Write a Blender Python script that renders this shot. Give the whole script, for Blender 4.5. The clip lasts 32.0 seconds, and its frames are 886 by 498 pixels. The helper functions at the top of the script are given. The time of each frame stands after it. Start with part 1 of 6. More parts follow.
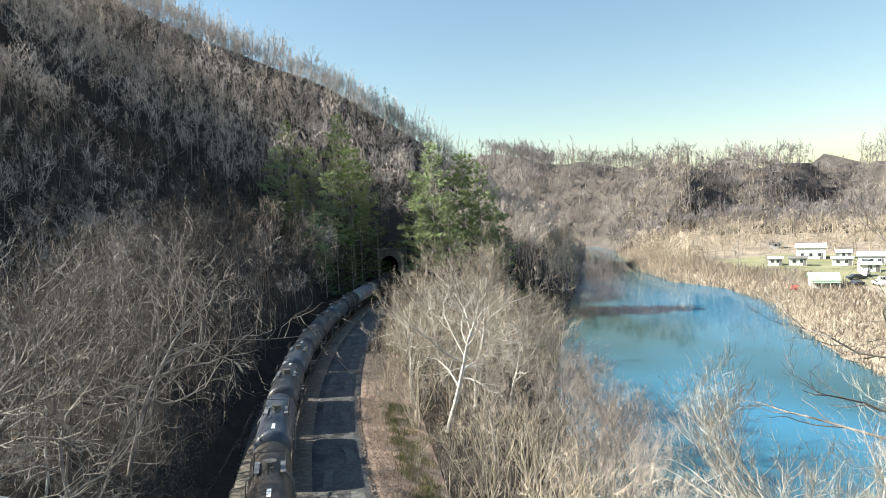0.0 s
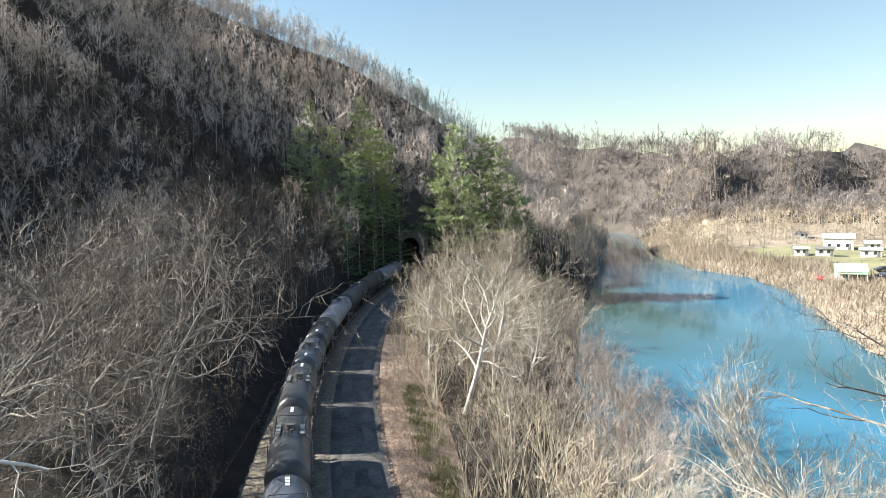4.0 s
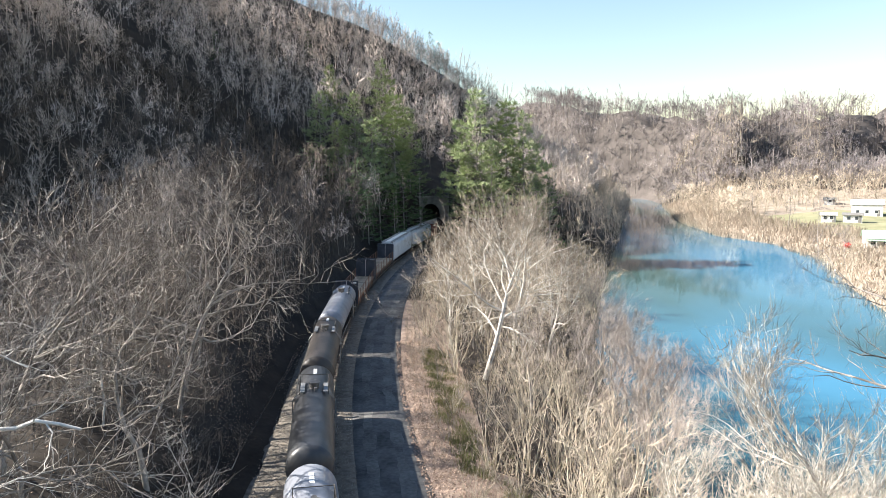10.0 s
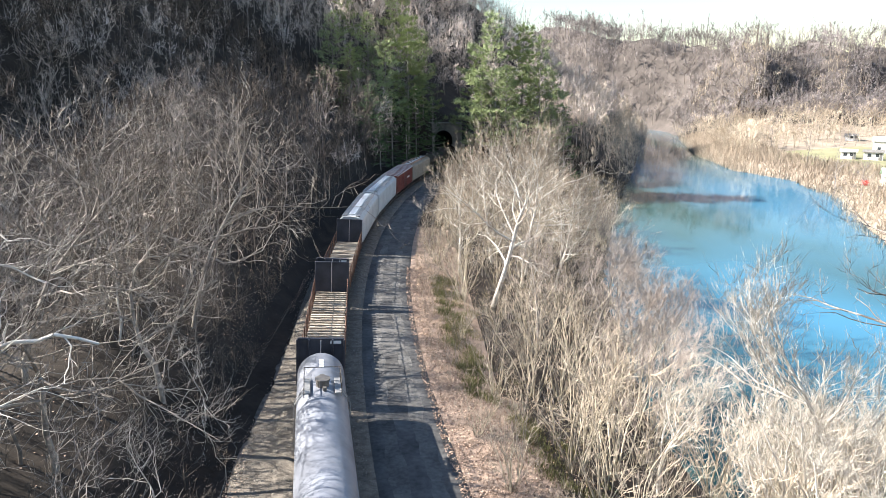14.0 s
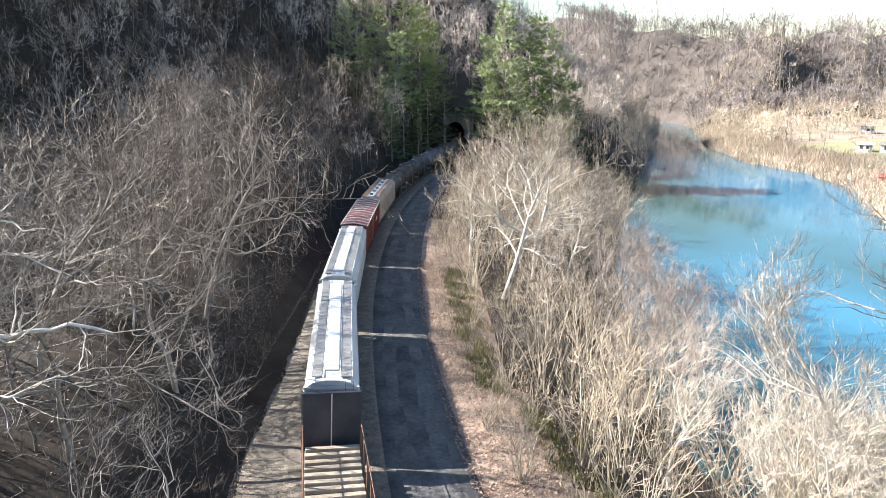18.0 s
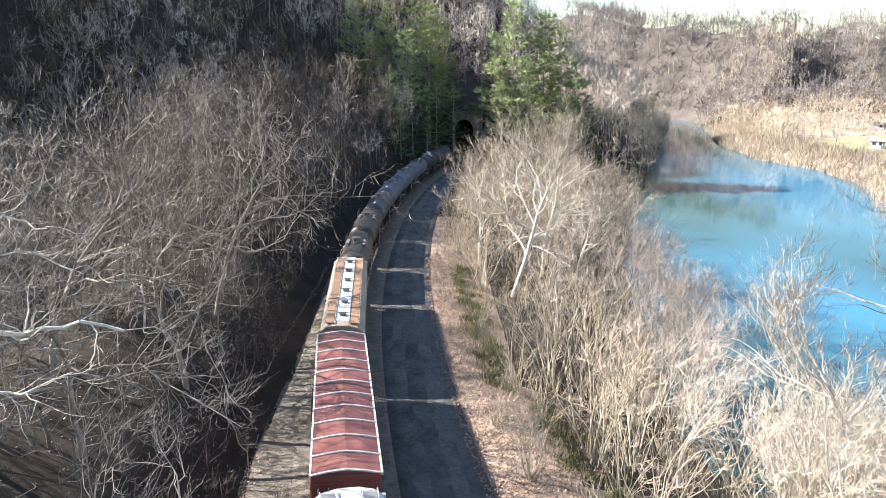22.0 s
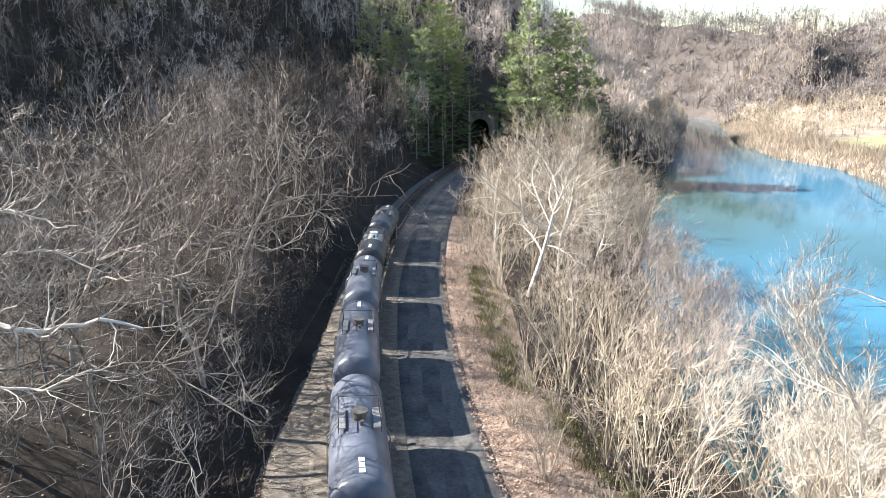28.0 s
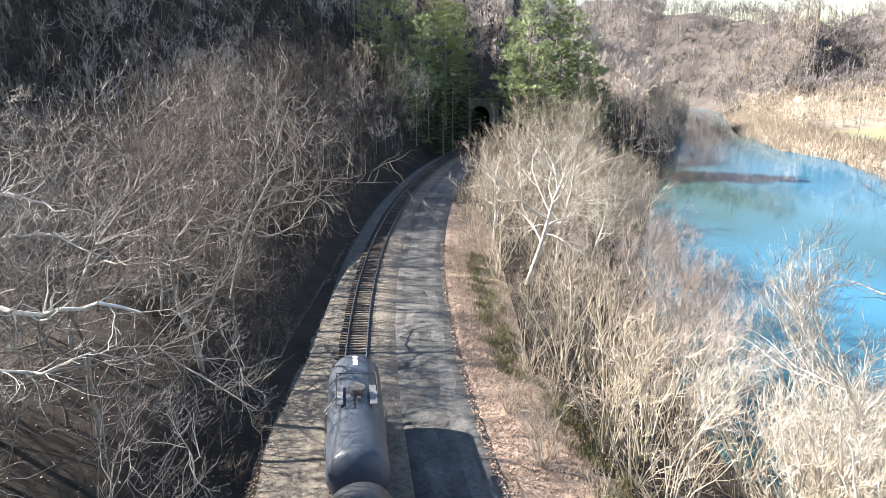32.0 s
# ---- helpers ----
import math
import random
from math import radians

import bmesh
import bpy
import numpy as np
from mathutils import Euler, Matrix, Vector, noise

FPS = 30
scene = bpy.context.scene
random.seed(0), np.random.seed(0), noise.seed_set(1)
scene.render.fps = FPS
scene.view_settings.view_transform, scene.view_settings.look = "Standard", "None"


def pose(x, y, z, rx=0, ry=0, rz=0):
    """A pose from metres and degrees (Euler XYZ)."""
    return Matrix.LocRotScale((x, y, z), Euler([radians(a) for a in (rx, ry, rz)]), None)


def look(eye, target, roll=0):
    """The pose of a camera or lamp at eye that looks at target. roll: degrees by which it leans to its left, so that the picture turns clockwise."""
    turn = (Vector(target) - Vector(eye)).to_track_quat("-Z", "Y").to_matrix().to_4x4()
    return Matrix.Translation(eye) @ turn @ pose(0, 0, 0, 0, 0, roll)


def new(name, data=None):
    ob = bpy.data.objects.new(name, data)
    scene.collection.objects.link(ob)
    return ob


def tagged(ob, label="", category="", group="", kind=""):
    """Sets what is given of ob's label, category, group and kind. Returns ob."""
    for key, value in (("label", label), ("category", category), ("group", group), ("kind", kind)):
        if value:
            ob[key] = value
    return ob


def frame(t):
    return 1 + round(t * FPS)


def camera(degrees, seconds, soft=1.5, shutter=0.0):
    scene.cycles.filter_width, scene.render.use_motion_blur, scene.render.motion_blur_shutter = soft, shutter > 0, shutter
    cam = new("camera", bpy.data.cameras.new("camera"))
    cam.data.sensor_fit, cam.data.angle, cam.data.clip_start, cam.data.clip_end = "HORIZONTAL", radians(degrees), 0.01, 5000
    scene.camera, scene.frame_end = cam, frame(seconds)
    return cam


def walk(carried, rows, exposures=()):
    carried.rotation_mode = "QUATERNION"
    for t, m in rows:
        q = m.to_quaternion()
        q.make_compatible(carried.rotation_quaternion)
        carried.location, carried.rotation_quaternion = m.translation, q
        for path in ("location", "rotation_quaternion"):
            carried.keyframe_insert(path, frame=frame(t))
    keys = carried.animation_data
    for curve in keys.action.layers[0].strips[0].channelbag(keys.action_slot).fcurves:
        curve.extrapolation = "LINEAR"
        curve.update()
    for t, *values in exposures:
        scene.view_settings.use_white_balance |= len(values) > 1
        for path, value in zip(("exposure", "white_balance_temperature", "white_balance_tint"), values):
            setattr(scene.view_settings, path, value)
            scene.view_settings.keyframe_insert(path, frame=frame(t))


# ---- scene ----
# the camera stands on one spot high above the line and is turned by hand
EYE = (0.0, 0.0, 20.4)
TURNS = [
    (0, 86.689, 2.449, -7.780),
    (0.5, 86.531, 2.259, -7.396),
    (1, 86.306, 2.377, -7.159),
    (1.5, 86.160, 2.356, -6.930),
    (2, 86.050, 2.198, -6.741),
    (2.5, 85.917, 1.998, -6.582),
    (3, 85.728, 1.729, -6.374),
    (3.5, 85.546, 1.555, -6.161),
    (5.5, 84.639, 1.284, -5.318),
    (6, 84.598, 1.469, -5.203),
    (6.5, 84.771, 1.643, -5.128),
    (7, 84.958, 1.901, -4.935),
    (7.5, 85.056, 1.970, -4.730),
    (8, 84.968, 1.757, -4.514),
    (8.5, 84.683, 1.706, -4.344),
    (9, 84.201, 1.755, -4.239),
    (9.5, 83.432, 1.671, -4.218),
    (10, 82.505, 1.493, -4.210),
    (10.5, 81.681, 1.322, -4.222),
    (11, 80.921, 1.479, -4.244),
    (11.5, 80.197, 1.425, -4.217),
    (12, 79.515, 1.200, -4.120),
    (12.5, 78.667, 0.785, -3.904),
    (13, 77.770, 0.522, -3.628),
    (13.5, 76.992, 0.343, -3.340),
    (14, 76.460, 0.218, -3.045),
    (14.5, 76.186, 0.309, -2.813),
    (16.5, 75.959, 0.248, -2.199),
    (17, 76.002, 0.268, -2.169),
    (17.5, 75.929, 0.239, -2.129),
    (18, 75.783, 0.156, -2.075),
    (18.5, 75.619, 0.118, -2.007),
    (19, 75.464, 0.094, -1.900),
    (19.5, 75.390, -0.052, -1.712),
    (20, 75.404, 0.012, -1.610),
    (20.5, 75.386, -0.089, -1.559),
    (21, 75.436, -0.064, -1.499),
    (21.5, 75.505, 0.085, -1.466),
    (22, 75.603, 0.399, -1.354),
    (22.5, 75.799, 0.658, -1.158),
    (23, 75.979, 0.631, -0.852),
    (23.5, 76.106, 0.862, -0.562),
    (24, 76.190, 1.148, -0.307),
    (24.5, 76.286, 1.133, -0.050),
    (25, 76.267, 1.189, 0.013),
    (25.5, 76.145, 0.916, 0.113),
    (27.5, 75.644, 0.623, 0.067),
    (28, 75.561, 0.579, -0.066),
    (28.5, 75.581, 0.303, -0.081),
    (29, 75.518, 0.257, -0.148),
    (29.5, 75.422, 0.190, -0.108),
    (30, 75.246, 0.163, -0.074),
    (30.5, 74.992, 0.156, -0.005),
    (31, 74.838, 0.194, -0.048),
    (31.5, 74.682, 0.098, -0.058),
    (32, 74.500, 0.000, 0.000),
]
cam = camera(66.0, 32.0, soft=0.6)
EXPOSURES = [(0, 1.52, 6300, 4), (6, 1.7, 6400, 8), (13, 1.92, 6300, 11), (32, 2.02, 6280, 11)]
walk(cam, [(t, pose(*EYE, rx, ry, rz)) for t, rx, ry, rz in TURNS], EXPOSURES)

# ---- light ----
SUN_TO = Vector((-7.0, 1.3, 5.1)).normalized()
SUN_EL = math.asin(SUN_TO.z)
SUN_AZ = math.atan2(SUN_TO.x, SUN_TO.y)
world = bpy.data.worlds.new("daylight")
scene.world = world
world.use_nodes = True
wn, wl = world.node_tree.nodes, world.node_tree.links
sky = wn.new("ShaderNodeTexSky")
sky.sky_type = "NISHITA"
sky.sun_disc = False
sky.sun_elevation, sky.sun_rotation = SUN_EL, SUN_AZ
sky.air_density, sky.dust_density, sky.ozone_density = 1.3, 0.1, 1.4
wn["Background"].inputs[1].default_value = 0.057
wl.new(sky.outputs[0], wn["Background"].inputs[0])
sun_data = bpy.data.lights.new("sun", "SUN")
sun_data.energy, sun_data.angle, sun_data.color = 5.0, radians(0.53), (1.0, 0.93, 0.82)
sun = new("sun", sun_data)
sun.matrix_world = look(SUN_TO * 200, (0, 0, 0))


# ---- materials ----
def mat(name, a, b, scale=6.0, rough=0.85, bump=0.3, metal=0.0, island=0.0, obj=0.0, fine=0.35, spec=0.3):
    """Two colours mixed by coarse and fine noise, with relief; island and obj vary it piece by piece."""
    m = bpy.data.materials.new(name)
    m.use_nodes = True
    n, l = m.node_tree.nodes, m.node_tree.links
    bs = n["Principled BSDF"]
    bs.inputs["Roughness"].default_value, bs.inputs["Metallic"].default_value = rough, metal
    bs.inputs["Specular IOR Level"].default_value = spec
    co = n.new("ShaderNodeTexCoord")
    big, small = n.new("ShaderNodeTexNoise"), n.new("ShaderNodeTexNoise")
    big.inputs["Scale"].default_value, small.inputs["Scale"].default_value = scale, scale * 7.3
    big.inputs["Detail"].default_value, small.inputs["Detail"].default_value = 4, 3
    for t in (big, small):
        l.new(co.outputs["Object"], t.inputs["Vector"])
    mix = n.new("ShaderNodeMath")
    mix.operation = "MULTIPLY_ADD"
    mix.inputs[1].default_value = fine
    l.new(small.outputs[0], mix.inputs[0])
    sub = n.new("ShaderNodeMath")
    sub.operation = "MULTIPLY_ADD"
    sub.inputs[1].default_value, sub.inputs[2].default_value = 1.6, -0.3 - fine * 0.5
    l.new(big.outputs[0], sub.inputs[0])
    l.new(sub.outputs[0], mix.inputs[2])
    last = mix.outputs[0]
    for amount, kind, out in ((island, "ShaderNodeNewGeometry", "Random Per Island"), (obj, "ShaderNodeObjectInfo", "Random")):
        if amount:
            g, k = n.new(kind), n.new("ShaderNodeMath")
            k.operation = "MULTIPLY_ADD"
            k.inputs[1].default_value = amount
            l.new(g.outputs[out], k.inputs[0])
            s = n.new("ShaderNodeMath")
            s.operation = "SUBTRACT"
            s.inputs[1].default_value = amount * 0.5
            l.new(last, s.inputs[0])
            l.new(s.outputs[0], k.inputs[2])
            last = k.outputs[0]
    ramp = n.new("ShaderNodeMix")
    ramp.data_type = "RGBA"
    ramp.inputs["A"].default_value, ramp.inputs["B"].default_value = (*a, 1), (*b, 1)
    l.new(last, ramp.inputs["Factor"])
    l.new(ramp.outputs["Result"], bs.inputs["Base Color"])
    if bump:
        bp = n.new("ShaderNodeBump")
        bp.inputs["Strength"].default_value, bp.inputs["Distance"].default_value = bump, 0.05
        l.new(small.outputs[0], bp.inputs["Height"])
        l.new(bp.outputs[0], bs.inputs["Normal"])
    return m


M_HILL = mat("hill_litter", (0.045, 0.038, 0.035), (0.14, 0.12, 0.108), 0.12, 0.95, 0.8, fine=0.7)
# near-black litter: the shade under trees and brush is put into this colour
M_FOREST = mat("shaded_forest_floor", (0.016, 0.013, 0.01), (0.054, 0.042, 0.033), 0.35, 0.95, 0.8, fine=0.8)
M_LEAFLITTER = mat("leaf_litter", (0.16, 0.11, 0.082), (0.46, 0.35, 0.275), 1.2, 0.9, 0.8, fine=0.9)
M_LEAF = mat("dry_leaf", (0.14, 0.088, 0.062), (0.5, 0.365, 0.28), 3.0, 0.8, 0.0, island=1.2)
M_ROAD = mat("gravel_road", (0.042, 0.041, 0.041), (0.155, 0.15, 0.145), 0.4, 0.95, 0.9, fine=1.0)
M_BALLAST = mat("ballast_bed", (0.07, 0.061, 0.052), (0.26, 0.228, 0.19), 2.4, 0.95, 1.0, fine=1.1)
M_STONE = mat("ballast_stone", (0.16, 0.14, 0.12), (0.48, 0.44, 0.38), 4.0, 0.9, 0.2, island=1.0)
M_TIE = mat("tie_wood", (0.05, 0.04, 0.035), (0.15, 0.12, 0.1), 5.0, 0.9, 0.5, obj=0.7)
M_RAIL = mat("rail_steel", (0.1, 0.075, 0.06), (0.2, 0.15, 0.12), 3.0, 0.55, 0.2, metal=0.5)
M_RAILHEAD = mat("rail_head", (0.5, 0.5, 0.5), (0.65, 0.64, 0.62), 3.0, 0.25, 0.05, metal=1.0)
M_BARK = mat("grey_bark", (0.13, 0.114, 0.102), (0.42, 0.375, 0.338), 2.0, 0.9, 0.6, island=0.5, obj=0.4)
M_BARKPALE = mat("pale_bark", (0.34, 0.31, 0.27), (0.78, 0.74, 0.68), 0.9, 0.85, 0.4, island=0.3, obj=0.2)
# brown twig, taken darker still to carry the shade on the slope
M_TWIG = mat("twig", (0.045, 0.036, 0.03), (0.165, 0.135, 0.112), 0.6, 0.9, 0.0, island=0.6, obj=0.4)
M_BARKLIMB = mat("weathered_limb_bark", (0.11, 0.095, 0.083), (0.46, 0.415, 0.365), 0.7, 0.85, 0.3, island=0.4, obj=0.3)
M_TWIGPALE = mat("pale_twig", (0.22, 0.192, 0.155), (0.58, 0.525, 0.45), 0.6, 0.9, 0.0, island=0.6, obj=0.4)
# paled to stand in for sunlight and distance haze on the upper hill
M_TWIGHILL = mat("sunlit_hill_twig", (0.34, 0.285, 0.25), (0.76, 0.655, 0.585), 0.04, 0.9, 0.0, island=0.5)
M_BARKHILL = mat("hill_bark", (0.13, 0.11, 0.097), (0.34, 0.295, 0.262), 0.05, 0.9, 0.0, island=0.7)
M_GREENGRASS = mat("olive_grass", (0.07, 0.075, 0.03), (0.23, 0.22, 0.1), 0.4, 0.9, 0.0, island=0.6)
M_BARKTAN = mat("tan_bark", (0.25, 0.21, 0.155), (0.6, 0.53, 0.42), 1.2, 0.9, 0.3, island=0.4, obj=0.3)
M_TWIGTAN = mat("tan_twig", (0.23, 0.185, 0.142), (0.57, 0.48, 0.38), 0.1, 0.9, 0.0, island=0.6, obj=0.4)
M_TWIGMAUVE = mat("dusky_twig", (0.15, 0.125, 0.11), (0.42, 0.36, 0.32), 0.4, 0.9, 0.0, island=0.6, obj=0.3)
# darker copy of the grey bark that carries the shade above the track
M_BARKDARK = mat("shaded_bark", (0.055, 0.047, 0.04), (0.2, 0.173, 0.15), 2.0, 0.9, 0.6, island=0.5, obj=0.4)
# darker copy of the grey twig below, with the slope's shade put in
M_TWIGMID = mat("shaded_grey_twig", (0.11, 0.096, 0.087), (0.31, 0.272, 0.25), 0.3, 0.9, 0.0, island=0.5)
# lighter copy of the twig colour, with sunlight on far woods put in
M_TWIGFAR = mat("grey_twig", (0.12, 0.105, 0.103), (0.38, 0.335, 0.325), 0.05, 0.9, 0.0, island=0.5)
M_TWIGRED = mat("brown_twig", (0.065, 0.051, 0.032), (0.27, 0.215, 0.135), 0.6, 0.9, 0.0, island=0.7, obj=0.4)
M_NEEDLE = mat("pine_needles", (0.16, 0.2, 0.09), (0.36, 0.41, 0.2), 0.25, 0.75, 0.0, island=0.8, obj=0.3)
M_NEEDLEDARK = mat("hemlock_needles", (0.045, 0.08, 0.03), (0.12, 0.18, 0.07), 0.25, 0.75, 0.0, island=0.7, obj=0.3)
M_GRASS = mat("dry_grass", (0.2, 0.16, 0.12), (0.42, 0.35, 0.28), 0.2, 0.95, 0.4, island=0.6)
M_LAWN = mat("lawn", (0.15, 0.16, 0.08), (0.3, 0.275, 0.17), 0.15, 0.95, 0.3)
M_CONCRETE = mat("old_concrete", (0.13, 0.118, 0.1), (0.32, 0.295, 0.255), 0.7, 0.9, 0.5)
M_SOOT = mat("tunnel_lining", (0.02, 0.02, 0.02), (0.06, 0.055, 0.05), 0.8, 0.95, 0.5)
M_ROCK = mat("cliff_rock", (0.16, 0.14, 0.115), (0.42, 0.37, 0.3), 0.3, 0.9, 1.0, fine=0.8)


def water_material():
    m = bpy.data.materials.new("river_water")
    m.use_nodes = True
    n, l = m.node_tree.nodes, m.node_tree.links
    bs = n["Principled BSDF"]
    bs.inputs["Roughness"].default_value, bs.inputs["IOR"].default_value = 0.05, 1.33
    co = n.new("ShaderNodeTexCoord")
    mp = n.new("ShaderNodeMapping")
    mp.inputs["Scale"].default_value = (1.0, 0.45, 1.0)
    l.new(co.outputs["Object"], mp.inputs["Vector"])
    big, mid, fine = (n.new("ShaderNodeTexNoise") for _ in range(3))
    for t, s in ((big, 0.022), (mid, 0.25), (fine, 1.6)):
        t.inputs["Scale"].default_value = s
        t.inputs["Detail"].default_value = 4
        l.new(mp.outputs[0], t.inputs["Vector"])
    ramp = n.new("ShaderNodeMix")
    ramp.data_type = "RGBA"
    # the river's blue-green, with reflections of sky and bluff put into both colours
    ramp.inputs["A"].default_value, ramp.inputs["B"].default_value = (0.022, 0.062, 0.055, 1), (0.045, 0.17, 0.275, 1)
    deep = n.new("ShaderNodeMapRange")
    deep.inputs["From Min"].default_value, deep.inputs["From Max"].default_value = 0.36, 0.6
    l.new(big.outputs[0], deep.inputs["Value"])
    l.new(deep.outputs["Result"], ramp.inputs["Factor"])
    l.new(ramp.outputs["Result"], bs.inputs["Base Color"])
    add = n.new("ShaderNodeMath")
    add.operation = "MULTIPLY_ADD"
    add.inputs[1].default_value = 0.35
    l.new(fine.outputs[0], add.inputs[0])
    l.new(mid.outputs[0], add.inputs[2])
    bp = n.new("ShaderNodeBump")
    bp.inputs["Strength"].default_value, bp.inputs["Distance"].default_value = 0.028, 0.5
    l.new(add.outputs[0], bp.inputs["Height"])
    l.new(bp.outputs[0], bs.inputs["Normal"])
    return m


M_WATER = water_material()


# ---- building helpers ----
def link_mesh(name, bm, material, parent=None, label=""):
    me = bpy.data.meshes.new(name)
    bm.to_mesh(me)
    bm.free()
    me.materials.append(material)
    ob = new(name, me)
    ob.parent = parent
    if label:
        tagged(ob, label)
    return ob


def part(name, bm, material, parent, label=""):
    return link_mesh(name, bm, material, parent, label)


def raw_mesh(name, verts, faces, material, smooth=False):
    me = bpy.data.meshes.new(name)
    me.from_pydata(verts, [], faces)
    me.materials.append(material)
    if smooth:
        me.polygons.foreach_set("use_smooth", [True] * len(me.polygons))
    return me


def tri_mesh(name, verts, tris, material):
    """A mesh from arrays of vertices (n, 3) and triangles (m, 3)."""
    me = bpy.data.meshes.new(name)
    me.vertices.add(len(verts))
    me.vertices.foreach_set("co", np.asarray(verts, np.float32).ravel())
    me.loops.add(len(tris) * 3)
    me.loops.foreach_set("vertex_index", np.asarray(tris, np.int32).ravel())
    me.polygons.add(len(tris))
    me.polygons.foreach_set("loop_start", np.arange(len(tris), dtype=np.int32) * 3)
    me.update(calc_edges=True)
    me.materials.append(material)
    return me


def box(bm, x0, x1, y0, y1, z0, z1, bevel=0.0):
    g = bmesh.ops.create_cube(bm, size=1.0, matrix=Matrix.Translation(((x0 + x1) / 2, (y0 + y1) / 2, (z0 + z1) / 2)) @ Matrix.Diagonal((x1 - x0, y1 - y0, z1 - z0, 1)))
    if bevel:
        es = list({e for v in g["verts"] for e in v.link_edges})
        bmesh.ops.bevel(bm, geom=es, offset=bevel, segments=1, affect="EDGES")
    return bm


def rod(bm, a, b, r, n=6, r2=None):
    a, b = Vector(a), Vector(b)
    d = b - a
    m = Matrix.Translation((a + b) / 2) @ d.to_track_quat("Z", "Y").to_matrix().to_4x4()
    bmesh.ops.create_cone(bm, cap_ends=True, segments=n, radius1=r, radius2=r if r2 is None else r2, depth=d.length, matrix=m)
    return bm


def empty(name, m, label="", category="", group="", kind=""):
    ob = new(name)
    ob.matrix_world = m
    return tagged(ob, label, category, group, kind)


# ---- the line of the track ----
def track_x(y):
    if y < 0.0:
        return 1.44 - 0.248 * y
    if y < 72.0:
        return -7.5 + (72.0 - y) ** 2 / 580.0
    return -7.5 + 338.0 - math.sqrt(338.0 ** 2 - (y - 72.0) ** 2)


PORTAL_Y = 178.0


def track_line():
    """Centre line from behind the camera to the tunnel and on through the hill, as points about 0.5 m apart."""
    pts = [(track_x(y), y) for y in np.arange(-430.0, PORTAL_Y + 6, 0.5)]
    h = math.atan2(pts[-1][0] - pts[-2][0], pts[-1][1] - pts[-2][1])
    x, y = pts[-1]
    for i in range(900):
        h -= 0.5 / 90.0 if i < 292 else 0.0
        x, y = x + 0.5 * math.sin(h), y + 0.5 * math.cos(h)
        pts.append((x, y))
    return np.array(pts)


LINE = track_line()
LINE_S = np.concatenate([[0], np.cumsum(np.hypot(*np.diff(LINE, axis=0).T))])
LINE_S -= np.interp(0.0, LINE[:1200, 1], LINE_S[:1200])


def on_line(s):
    """Place on the centre line at s metres from the point abreast of the camera."""
    return np.array([np.interp(s, LINE_S, LINE[:, 0]), np.interp(s, LINE_S, LINE[:, 1])])


def line_frame(s):
    a, b = on_line(s - 0.4), on_line(s + 0.4)
    d = (b - a) / np.hypot(*(b - a))
    return on_line(s), d, np.array([d[1], -d[0]])


S_PORTAL = float(np.interp(PORTAL_Y, LINE[:1220, 1], LINE_S[:1220]))
WATER_Z = -6.0


# ---- the lie of the land ----
def smooth(a, b, x):
    t = np.clip((x - a) / (b - a), 0, 1)
    return t * t * (3 - 2 * t)


def wobble(x, y, size, seed):
    """Gentle rolling noise between -1 and 1, from a few sine waves."""
    r = np.random.RandomState(seed)
    out = 0
    for k in range(6):
        a, ph, f = r.uniform(0, 6.28), r.uniform(0, 6.28), r.uniform(0.6, 1.8)
        out = out + np.sin((x * math.cos(a) + y * math.sin(a)) * f * 6.28 / size + ph)
    return out / 3.2


YY = np.arange(-4000.0, 4000.0, 1.0)
TX = np.array([track_x(max(-450.0, min(y, PORTAL_Y))) for y in YY])
SHORE_W = np.interp(YY, (-4000, 0, 24, 32, 40, 48, 60, 90, 148, 223, 298, 342, 375, 420, 4000), (90, 36, 32, 25, 19, 19, 21, 27, 47, 75, 103, 120, 112, 60, -900))
SHORE_E = np.interp(YY, (-4000, 0, 87, 101, 118, 155, 183, 207, 250, 342, 385, 410, 450, 4000), (140, 71, 73, 77, 82, 99, 106, 101, 108, 136, 150, 140, 90, -850))
FOOT = np.where(YY < 172, TX - 4.1 - 2.1 * (1 - smooth(28, 50, YY)) - 0.7 * smooth(60, 110, YY), 0) + np.where(YY >= 172, (TX - 6.0) * (1 - smooth(173, 184, YY)) + (SHORE_W - 7) * smooth(173, 184, YY), 0)
RISE = np.interp(YY, (-4000, 20, 45, 65, 90, 245, 268, 4000), (0.42, 0.45, 0.5, 0.55, 0.58, 0.58, 0.72, 0.72))


